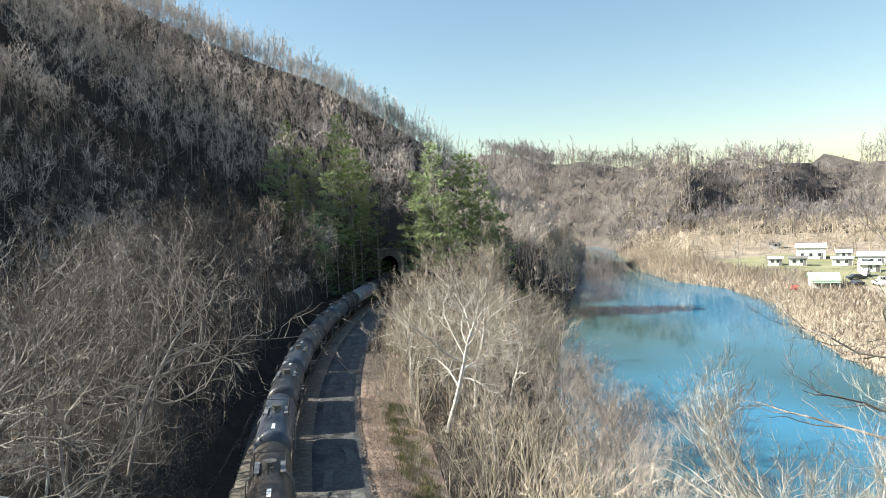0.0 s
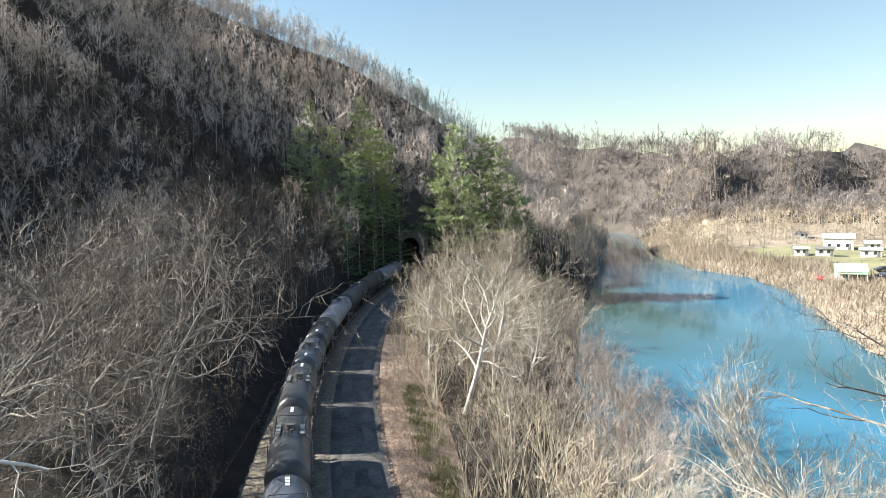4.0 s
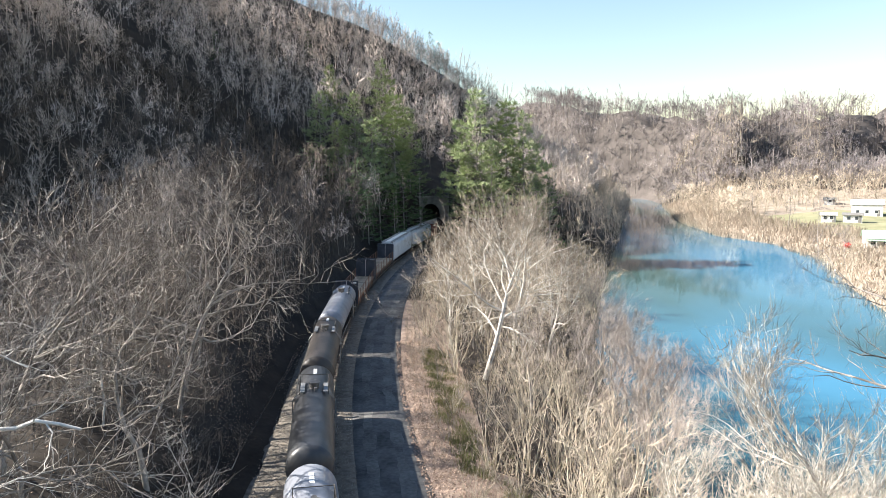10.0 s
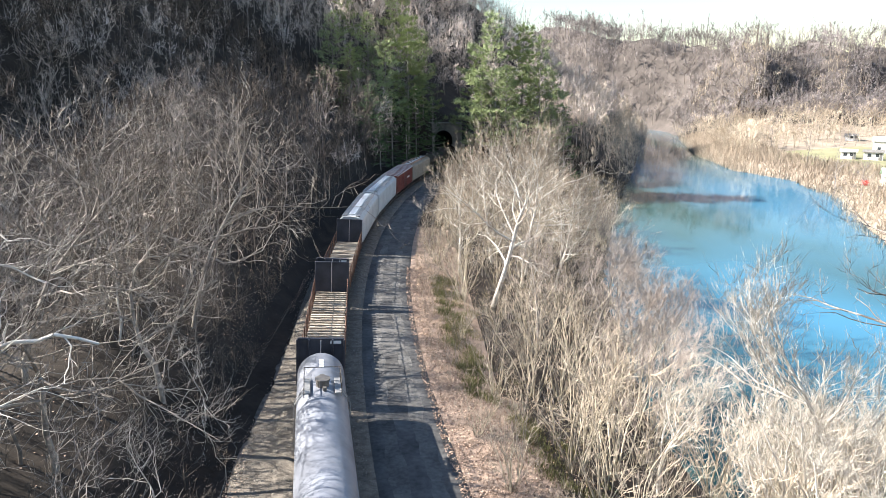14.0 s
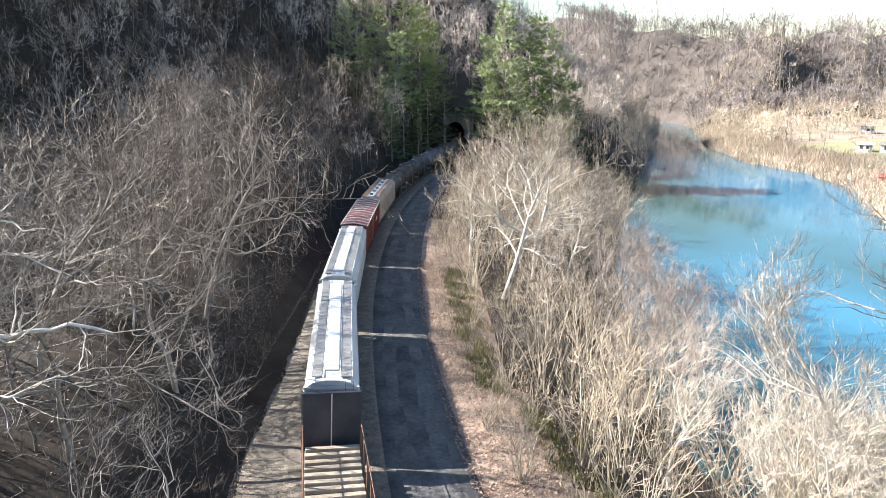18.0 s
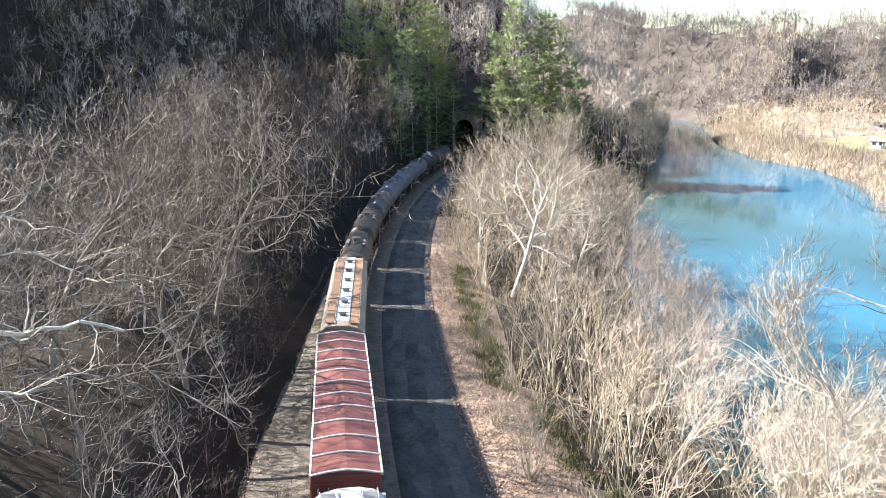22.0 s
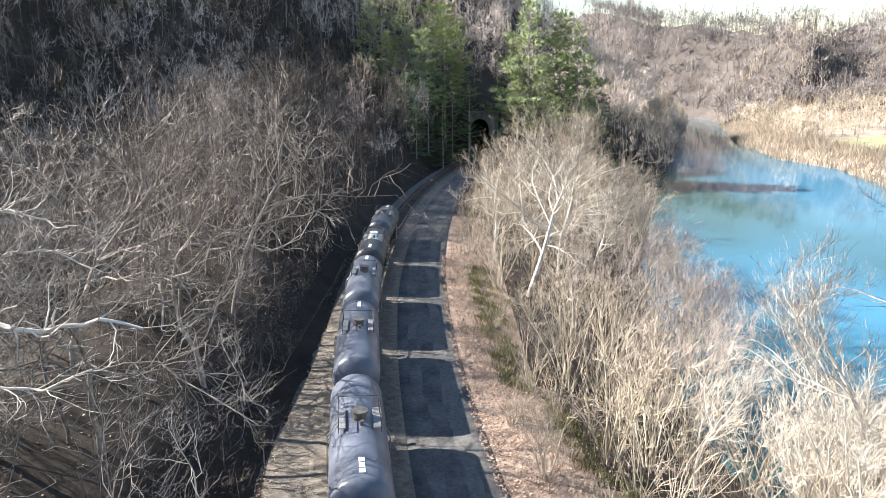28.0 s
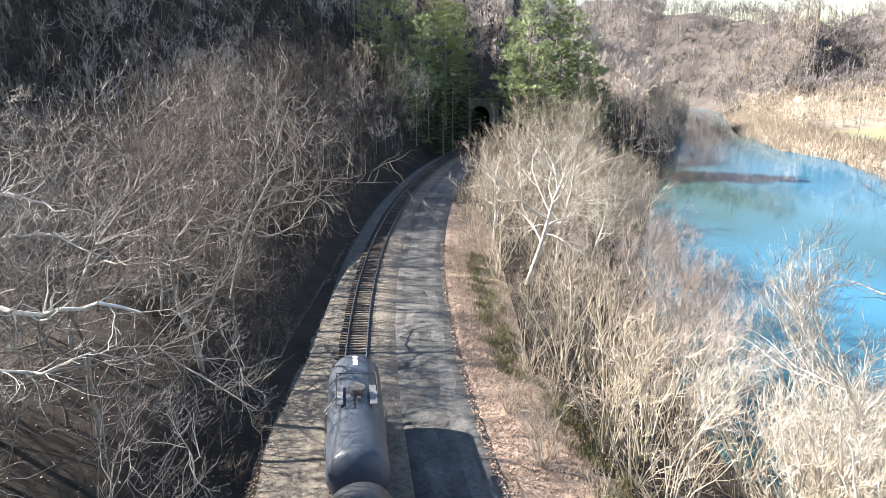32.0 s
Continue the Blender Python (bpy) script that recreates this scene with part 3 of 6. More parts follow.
def bare_tree(seed, height, radius, limbs, branches, subs, twigs, sprigs, bole=0.3, limb_len=0.45, angle=(0.5, 1.15), bend=0.2, lift=0.12, lean=0.0, pull=(0, 0, 0), twig_len=0.9, twig_r=0.011, stems=1, sides=(7, 5, 3), crooked=0.09, spray=0.5, thin=0.009, curl=0.22):
    """A bare broad-leaved tree: crooked trunk, spreading limbs, branches, and fine curved twigs that end in sprigs."""
    rng, rs = random.Random(seed), np.random.RandomState(seed)
    trunk_s, limb_s, branch_s, sub_s = [], [], [], []
    pull = np.array(pull, float)
    for st in range(stems):
        ang = rng.uniform(0, 6.28)
        tilt = lean if stems == 1 else lean + rng.uniform(0.08, 0.5)
        d0 = np.array([math.cos(ang) * tilt, math.sin(ang) * tilt, 1.0]) if stems > 1 else np.array([tilt, 0, 1.0])
        h = height * (rng.uniform(0.65, 1.05) if stems > 1 else 1.0)
        base = np.array([math.cos(ang) * 0.12, math.sin(ang) * 0.12, -0.4]) if stems > 1 else np.array([0, 0, -0.4])
        trunk = shoot(rng, trunk_s, base, d0 / np.linalg.norm(d0), h * 0.93, radius, 8, crooked, 0.03, 0.15)
        for i in range(limbs):
            f = bole + (1 - bole) * (i + rng.random()) / limbs
            p, td, r = along(trunk, min(f, 0.99))
            q = (f - bole) / (1 - bole)
            dirn = turn_from(td, rng, angle[1] + (angle[0] - angle[1]) * q + rng.gauss(0, 0.12)) + pull * rng.uniform(0.4, 1.3)
            ln = h * limb_len * (0.35 + 0.65 * math.sin(math.pi * (0.28 + 0.66 * q))) * rng.uniform(0.75, 1.2)
            lp = shoot(rng, limb_s, p, dirn / np.linalg.norm(dirn), ln, max(r * 0.6, 0.016), 6, bend, lift, 0.22)
            for j in range(branches):
                g = 0.2 + 0.8 * (j + rng.random()) / branches
                pp, pd, pr = along(lp, g)
                bl = ln * 0.46 * rng.uniform(0.6, 1.25) * (1.15 - 0.45 * g)
                bp = shoot(rng, branch_s, pp, turn_from(pd, rng, rng.uniform(0.45, 1.0)), bl, max(pr * 0.62, thin * 1.3), 5, bend * 1.25, lift * 1.2, 0.35)
                for k in range(subs):
                    p3, d3, r3 = along(bp, 0.25 + 0.75 * (k + rng.random()) / subs)
                    shoot(rng, sub_s, p3, turn_from(d3, rng, rng.uniform(0.4, 0.95)), bl * rng.uniform(0.35, 0.7), max(r3 * 0.65, thin), 3, bend * 1.3, lift * 1.6, 0.5)
    A, B, _, _ = seg_arrays(branch_s + sub_s)
    c, m = fuzz(rs, A, B, twigs, spray, 0.1 + lift, 0.25 * twig_len, 0.6 * twig_len)
    d = m - c
    e = m + d * rs.uniform(0.6, 1.0, (twigs, 1)) + np.linalg.norm(d, axis=1)[:, None] * (rs.normal(0, 0.22, (twigs, 3)) + np.array([0, 0, curl + lift]))
    crown = [tubes(c, m, np.full(twigs, twig_r), np.full(twigs, twig_r * 0.75), 2), tubes(m, e, np.full(twigs, twig_r * 0.75), np.zeros(twigs), 1)]
    if sprigs:
        sa, sb = fuzz(rs, np.concatenate([c, m]), np.concatenate([m, e]), sprigs, spray * 1.1, 0.3, 0.14 * twig_len, 0.4 * twig_len)
        crown.append(tubes(sa, sb, np.full(sprigs, twig_r * 0.75), np.zeros(sprigs), 1))
    wood = [tubes(*seg_arrays(s), n) for s, n in zip((trunk_s, limb_s, branch_s, sub_s), (*sides, 2))]
    return joined(wood), joined(crown)


class Template:
    def __init__(self, name, arrays, bark, twig):
        (wv, wt), (cv, ct) = arrays
        self.wood = tri_mesh(name + "_wood", wv, wt, bark)
        self.crown = tri_mesh(name + "_crown", cv, ct, twig)
        self.arrays = arrays


def put_tree(tpl, name, m, label, category="tree", group=""):
    ob = empty(name, m, label, category, group)
    a, b = new("trunk", tpl.wood), new("crown", tpl.crown)
    a.parent = b.parent = ob
    return ob


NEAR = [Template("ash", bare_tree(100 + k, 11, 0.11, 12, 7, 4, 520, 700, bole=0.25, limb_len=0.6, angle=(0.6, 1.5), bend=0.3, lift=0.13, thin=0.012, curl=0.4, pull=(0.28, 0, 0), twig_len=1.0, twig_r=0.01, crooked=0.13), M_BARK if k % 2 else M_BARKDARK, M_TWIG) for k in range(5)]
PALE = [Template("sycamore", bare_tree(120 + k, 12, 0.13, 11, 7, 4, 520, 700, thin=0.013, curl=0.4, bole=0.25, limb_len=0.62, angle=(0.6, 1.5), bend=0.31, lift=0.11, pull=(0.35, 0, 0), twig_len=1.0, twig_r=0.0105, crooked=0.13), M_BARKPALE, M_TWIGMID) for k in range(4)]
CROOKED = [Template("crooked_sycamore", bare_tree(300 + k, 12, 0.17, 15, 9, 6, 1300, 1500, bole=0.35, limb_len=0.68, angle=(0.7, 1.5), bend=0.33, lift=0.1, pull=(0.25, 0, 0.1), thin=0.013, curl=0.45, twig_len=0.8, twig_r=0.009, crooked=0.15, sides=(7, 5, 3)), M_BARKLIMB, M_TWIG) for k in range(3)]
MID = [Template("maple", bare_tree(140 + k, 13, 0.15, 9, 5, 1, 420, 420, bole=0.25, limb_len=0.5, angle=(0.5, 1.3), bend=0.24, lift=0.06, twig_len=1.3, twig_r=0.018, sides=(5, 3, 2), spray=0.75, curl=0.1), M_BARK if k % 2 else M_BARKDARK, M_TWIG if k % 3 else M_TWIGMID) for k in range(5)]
SHRUB = [Template("willow", bare_tree(160 + k, 6.6, 0.05, 3, 2, 1, 220, 150, bole=0.3, limb_len=0.42, angle=(0.3, 0.8), bend=0.16, lift=0.1, stems=11, twig_len=0.9, twig_r=0.011, sides=(4, 3, 2)), M_BARKTAN, M_TWIGTAN) for k in range(4)]
BANKTREE = [Template("bank_sycamore", bare_tree(180 + k, 15, 0.2, 12, 7, 3, 1900, 1900, bole=0.28, limb_len=0.5, angle=(0.4, 1.35), bend=0.19, lift=0.08, twig_len=1.25, twig_r=0.014, sides=(7, 5, 3), spray=0.6), M_BARKPALE, M_TWIGTAN) for k in range(3)]
HERO = Template("leaning_bank_sycamore", bare_tree(199, 17, 0.3, 14, 8, 4, 3600, 4200, bole=0.3, limb_len=0.5, angle=(0.4, 1.35), bend=0.19, lift=0.07, lean=0.38, twig_len=1.3, twig_r=0.014, spray=0.6), M_BARKPALE, M_TWIGTAN)
HAZE = [Template("bank_elm", bare_tree(210 + k, 11, 0.16, 11, 6, 3, 2000, 2400, bole=0.25, limb_len=0.52, angle=(0.5, 1.3), bend=0.2, lift=0.1, lean=0.18, twig_len=1.1, twig_r=0.01, spray=0.65), M_BARK, M_TWIGMAUVE) for k in range(2)]
UPRIGHT = [Template("box_elder", bare_tree(220 + k, 12, 0.12, 8, 5, 2, 900, 900, bole=0.25, limb_len=0.36, angle=(0.35, 0.95), bend=0.2, lift=0.13, stems=2, twig_len=0.9, twig_r=0.0085, sides=(6, 4, 3)), M_BARKPALE, M_TWIGPALE) for k in range(3)]
GIANT = [Template("bank_giant", bare_tree(230 + k, 18, 0.24, 13, 7, 3, 2400, 2600, bole=0.3, limb_len=0.36, angle=(0.35, 0.85), bend=0.2, lift=0.12, lean=0.05, twig_len=0.95, twig_r=0.008, sides=(8, 5, 3)), M_BARKPALE, M_TWIGPALE) for k in range(2)]
SLENDER = Template("tall_sycamore", bare_tree(240, 27, 0.26, 13, 6, 2, 700, 800, bole=0.5, limb_len=0.26, angle=(0.6, 1.35), bend=0.17, lift=0.03, pull=(-0.5, 0.1, 0), twig_len=1.0, twig_r=0.009, sides=(8, 5, 3), crooked=0.035), M_BARK, M_TWIGMID)
BRUSH = [Template("thicket", bare_tree(250 + k, 4.6, 0.024, 3, 2, 1, 130, 90, bole=0.2, limb_len=0.5, angle=(0.4, 1.0), bend=0.24, lift=0.08, stems=6, curl=0.05, twig_len=0.8, twig_r=0.015, sides=(3, 2, 2), spray=0.7), M_BARK, M_TWIGRED) for k in range(4)]
# the BRUSH thicket again in dark colours that stand in for shade
SHADEBRUSH = [Template("shaded_thicket", bare_tree(260 + k, 4.6, 0.024, 3, 2, 1, 150, 120, bole=0.2, limb_len=0.5, angle=(0.4, 1.0), bend=0.24, lift=0.08, stems=5, twig_len=0.9, twig_r=0.013, sides=(3, 2, 2), spray=0.7), M_BARKDARK, M_TWIG) for k in range(4)]


def at_ground(x, y, rz, s, tilt=0.0, toward=0.0, sz=1.0):
    return pose(x, y, land_at(x, y) - 0.1, 0, 0, toward) @ pose(0, 0, 0, 0, tilt, 0) @ pose(0, 0, 0, 0, 0, rz) @ Matrix.Diagonal((s, s, s * sz, 1))


def scatter(seed, n, x0, x1, y0, y1, gap, test):
    """Spots in a rectangle that keep their distance from one another and pass the test."""
    r = random.Random(seed)
    cell, pts = {}, []
    for _ in range(n):
        x, y = r.uniform(x0, x1), r.uniform(y0, y1)
        k = (int(x // gap), int(y // gap))
        if any((x - a) ** 2 + (y - b) ** 2 < gap * gap for i in (-1, 0, 1) for j in (-1, 0, 1) for a, b in cell.get((k[0] + i, k[1] + j), ())):
            continue
        if not test(x, y):
            continue
        cell.setdefault(k, []).append((x, y))
        pts.append((x, y))
    return pts


def tx_at(y):
    return track_x(max(-150.0, min(y, 131.0)))


def left_of_track(x, y):
    return tx_at(y) - x


# hillside beside the track: near trees one by one
def hidden_by_height(x, y, el):
    """How tall a tree may stand at a spot without rising above a line of sight el degrees from level."""
    return EYE[2] + math.hypot(x, y) * math.tan(radians(el)) - land_at(x, y)


LEFT_SPOTS = scatter(21, 6000, -75, -8, 7, 95, 3.2, lambda x, y: left_of_track(x, y) > 5.8 + 0.02 * y and abs(math.degrees(math.atan2(x, y)) + 20) < 30 and math.hypot(x, y) > 18)
for x, y in LEFT_SPOTS:
    r = random.Random(int(x * 31 + y * 977))
    d = math.hypot(x, y)
    u = left_of_track(x, y)
    room = hidden_by_height(x, y, -9 + max(0, d - 24) * 0.5)
    s = r.uniform(0.65, 1.1) * (0.45 + 0.55 * min(1, (u - 5) / 9))
    pale = r.random() < (0.17 if d < 45 else 0.1)
    s = min(s, room / 12.0)
    if s < 0.22:
        continue
    if d < 46 and r.random() < 0.5:
        continue
    if d < 50:
        put_tree(r.choice(PALE if pale else NEAR), "bare_tree", at_ground(x, y, r.uniform(-75, 75), s, r.uniform(3, 16), r.uniform(-50, 50)),
                 "bare pale-barked sycamore on the leafy slope" if pale else "bare grey winter tree on the leafy slope", "tree", "hillside trees")
    else:
        put_tree(r.choice(MID), "bare_tree", at_ground(x, y, r.uniform(0, 360), s * r.uniform(0.9, 1.15), r.uniform(0, 9), r.uniform(-50, 50)), "bare grey winter tree on the leafy slope", "tree", "hillside trees")

# great crooked trees whose crowns spread out over the slope: x, y, height, turn
for k, (x, y, h, rz) in enumerate(((-15.8, 28, 11.5, 10), (-19.5, 25.5, 11.5, -40), (-14.2, 37, 12.5, 30), (-20, 34, 12.5, -20), (-15.5, 47, 14.5, 0), (-25, 43, 12.5, 50), (-26, 31, 10.5, 80), (-18.0, 23.0, 8.5, -60))):
    put_tree(CROOKED[k % 3], "sycamore_tree", at_ground(x, y, rz, h / 12.0, 5, k * 40 - 60), "crooked bare sycamore with curling weathered limbs", "tree", "crooked hillside sycamores")

# low brush along the foot of the slope, its colours darkened as shade
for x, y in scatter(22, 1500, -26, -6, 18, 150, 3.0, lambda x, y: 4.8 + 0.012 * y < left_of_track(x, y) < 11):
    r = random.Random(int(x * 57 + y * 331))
    put_tree(r.choice(SHADEBRUSH), "bush", at_ground(x, y, r.uniform(0, 360), r.uniform(0.35, 0.75)), "leafless brush beside the track, coloured dark for shade", "bush", "trackside brush")


# the pale dead limbs that reach out over the slope
def build_limb():
    rg = random.Random(5)
    reach = []
    heads = (((-16.6, 20.0, 13.3), (-9.7, 20.6, 12.55), 0.12), ((-16.8, 21.6, 16.0), (-12.4, 22.2, 15.9), 0.06), ((-16.9, 21.0, 14.9), (-11.6, 21.6, 14.6), 0.06), ((-15.9, 18.4, 11.3), (-10.6, 18.9, 11.7), 0.06))
    branch = []
    for a, b, r0 in heads:
        a, b = np.array(a), np.array(b)
        n = 11
        kink = [rg.gauss(0, 0.12) for _ in range(n + 1)]
        pts = [a + (b - a) * k / n + np.array([0, kink[k], 0.24 * math.sin(k * 0.75 + a[2]) + kink[n - k] * 0.6]) for k in range(n + 1)]
        rad = [r0 * (1 - 0.62 * k / n) for k in range(n + 1)]
        reach += [(pts[k], pts[k + 1], rad[k], rad[k + 1]) for k in range(n)]
        line = list(zip(pts, rad))
        for k in range(14):
            p, d, r = along(line, rg.uniform(0.15, 1.0))
            bp = shoot(rg, branch, p, turn_from(d, rg, rg.uniform(0.35, 1.0)), rg.uniform(0.8, 2.4), r * 0.5, 5, 0.24, 0.1, 0.3)
            for _ in range(3):
                q, e, r = along(bp, rg.uniform(0.3, 0.95))
                shoot(rg, branch, q, turn_from(e, rg, rg.uniform(0.4, 0.9)), rg.uniform(0.4, 1.1), max(r * 0.6, 0.008), 3, 0.25, 0.15, 0.4)
    foot = np.array([-18.6, 19.5, land_at(-18.6, 19.5) - 0.4])
    trunk = [(foot, np.array([-17.8, 19.9, 9.6]), 0.27, 0.22), (np.array([-17.8, 19.9, 9.6]), np.array(heads[0][0]), 0.22, 0.13), (np.array(heads[0][0]), np.array(heads[2][0]), 0.11, 0.08), (np.array(heads[2][0]), np.array(heads[1][0]), 0.08, 0.07), (np.array([-17.8, 19.9, 9.6]), np.array(heads[3][0]), 0.12, 0.07)]
    A, B, _, _ = seg_arrays(branch)
    c, e = fuzz(np.random.RandomState(6), A, B, 700, 0.6, 0.2, 0.2, 0.7)
    root = empty("leaning_sycamore", Matrix.Identity(4), "leaning sycamore with long bleached bare limbs", "tree")
    V, T = joined([tubes(*seg_arrays(trunk), 7), tubes(*seg_arrays(reach), 6), tubes(*seg_arrays(branch), 3)])
    ob = new("trunk", tri_mesh("trunk", V, T, M_BARKPALE))
    ob.parent = root
    V, T = tubes(c, e, np.full(len(c), 0.009), np.zeros(len(c)), 1)
    ob = new("crown", tri_mesh("crown", V, T, M_TWIGMID))
    ob.parent = root


build_limb()


# ---- pines ----
def pine_arrays(rg, h, crown_from, radius, whorls, per, tufts, needles, droop, width=0.05, length=0.62):
    """A conifer: straight trunk and whorls of boughs that carry flat plumes of needles."""
    wood, A, B = [], [], []
    for k in range(8):
        wood.append((np.array([0, 0, -0.4 + h * k / 8]), np.array([0, 0, -0.4 + h * (k + 1) / 8]), 0.22 * (1 - k / 8.4), 0.22 * (1 - (k + 1) / 8.4)))
    rs = np.random.RandomState(rg.randint(0, 9999))
    for w in range(whorls):
        f = (w + rg.random() * 0.4) / whorls
        z = h * (crown_from + (0.985 - crown_from) * f)
        reach = radius * (1.0 - f) ** 0.72 * (0.75 + 0.25 * math.sin(f * 23.0)) + 0.45
        turn = rg.uniform(0, 6.28)
        for j in range(per):
            if rg.random() < 0.14:
                continue
            a = turn + 6.28 * (j + rg.uniform(-0.25, 0.25)) / per
            ln = reach * rg.uniform(0.55, 1.12)
            d = np.array([math.cos(a), math.sin(a), rg.uniform(0.05, 0.35) + 0.5 * f - droop * (1 - f)])
            p0 = np.array([0, 0, z])
            bow = np.array([0, 0, 0.1 * ln])
            wood.append((p0, p0 + d * ln * 0.5 - bow * 0.5, 0.035, 0.022))
            wood.append((p0 + d * ln * 0.5 - bow * 0.5, p0 + d * ln, 0.022, 0.008))
            n = max(2, int(tufts * ln / radius))
            g = 0.28 + 0.76 * np.sqrt(rs.uniform(0, 1, n))
            side = np.array([-math.sin(a), math.cos(a), 0])
            c = p0 + d * ln * g[:, None] + side * (rs.normal(0, 0.2, n) * ln * (0.35 + 0.4 * g))[:, None] + np.array([0, 0, 1.0]) * rs.normal(0, 0.1, n)[:, None]
            c = np.repeat(c, needles, axis=0)
            e = rs.normal(0, 1, (len(c), 3)) * np.array([0.75, 0.75, 0.4]) + d * np.array([0.75, 0.75, 0.2]) + np.array([0, 0, 0.3])
            e /= np.linalg.norm(e, axis=1)[:, None]
            A.append(c)
            B.append(c + e * rs.uniform(0.5, 1.2, (len(c), 1)) * length)
    # leader
    A.append(np.tile(np.array([[0, 0, h * 0.94]]), (30, 1)) + rs.normal(0, 0.1, (30, 3)) + np.array([0, 0, 1.0]) * rs.uniform(0, h * 0.06, (30, 1)))
    B.append(A[-1] + rs.normal(0, 0.2, (30, 3)) + np.array([0, 0, 0.35]))
    A, B = np.concatenate(A), np.concatenate(B)
    return tubes(*seg_arrays(wood), 4), tubes(A, B, np.full(len(A), width), np.zeros(len(A)), 1)


rg = random.Random(8)
PINE = [Template("white_pine", pine_arrays(rg, 20, 0.26, 5.4, 19, 6, 20, 10, 0.0, 0.055, 0.7), M_BARK, M_NEEDLE) for _ in range(3)]
SMALLFIR = [Template("ridge_fir", pine_arrays(rg, 17, 0.06, 4.6, 13, 5, 10, 7, 0.2, 0.09, 0.7), M_BARKDARK, M_NEEDLEDARK) for _ in range(2)]
HEMLOCK = [Template("hemlock", pine_arrays(rg, 17, 0.06, 4.6, 18, 6, 14, 8, 0.25, 0.06, 0.6), M_BARK, M_NEEDLEDARK) for _ in range(2)]


def spot(az, d):
    return d * math.sin(radians(az)), d * math.cos(radians(az))


# each: bearing, distance, height of the tip above level sight in degrees, kind
for az, d, el, kind in ((7.0, 168, 5.7, 0), (9.5, 170, 4.7, 1), (10.9, 165, 3.8, 2), (5.8, 172, 3.2, 2), (8.2, 162, 1.6, 0), (11.9, 168, 1.0, 1), (6.2, 164, 0.4, 1),
                         (-3.0, 178, 5.7, 0), (0.2, 174, 5.5, 1), (-0.6, 190, 8.2, 2), (-4.8, 188, 7.8, 0), (-5.8, 172, 5.7, 2), (-1.6, 168, 3.6, 1), (1.4, 180, 4.4, 0), (-4.4, 166, 3.4, 0)):
    x, y = spot(az, d)
    h = EYE[2] + d * math.tan(radians(el)) - land_at(x, y)
    s = h / 20.0
    put_tree(PINE[kind], "pine_tree", at_ground(x, y, az * 77, 1, sz=1) @ Matrix.Diagonal((max(s, 0.75) * 0.95, max(s, 0.75) * 0.95, s, 1)), "tall green white pine beside the tunnel", "tree", "pines by the tunnel")
for az, d, el in ((-5.2, 158, 0.6), (-3.0, 154, 0.2), (-1.2, 157, -0.4), (0.8, 160, 0.0), (2.2, 164, -0.8), (-6.6, 160, 1.6), (-4.2, 150, -1.4), (-2.2, 148, -2.2), (0.0, 152, -2.4), (13.0, 166, -1.6), (5.0, 166, -3.2)):
    x, y = spot(az, d)
    s = (EYE[2] + d * math.tan(radians(el)) - land_at(x, y)) / 17.0
    put_tree(HEMLOCK[int(az * 10) % 2], "hemlock_tree", at_ground(x, y, az * 50, max(s, 0.4)), "dark green hemlock on the shaded slope", "tree", "hemlocks on the slope")


# dark evergreens on the hill and along its ridge: bearing, distance, size
for az, d, s in ((-21.2, 250, 0.62), (-20.2, 245, 0.5), (-18.6, 255, 0.55), (-22.6, 252, 0.6), (-12.0, 262, 0.5), (-9.4, 292, 0.75), (-8.4, 296, 0.62), (-7.7, 294, 0.5), (-3.6, 290, 0.45), (-1.4, 291, 0.6), (0.4, 292, 0.42), (1.6, 293, 0.5),
                 (2.6, 294, 0.6), (3.4, 292, 0.82), (4.1, 296, 0.78), (4.8, 293, 0.62), (5.5, 294, 0.55), (6.4, 297, 0.5), (-6.4, 240, 0.5), (-13.5, 205, 0.5)):
    x, y = spot(az, d)
    put_tree(SMALLFIR[int(d) % 2], "hemlock_tree", at_ground(x, y, az * 50, s), "dark evergreen among the bare ridge trees", "tree", "ridge evergreens")


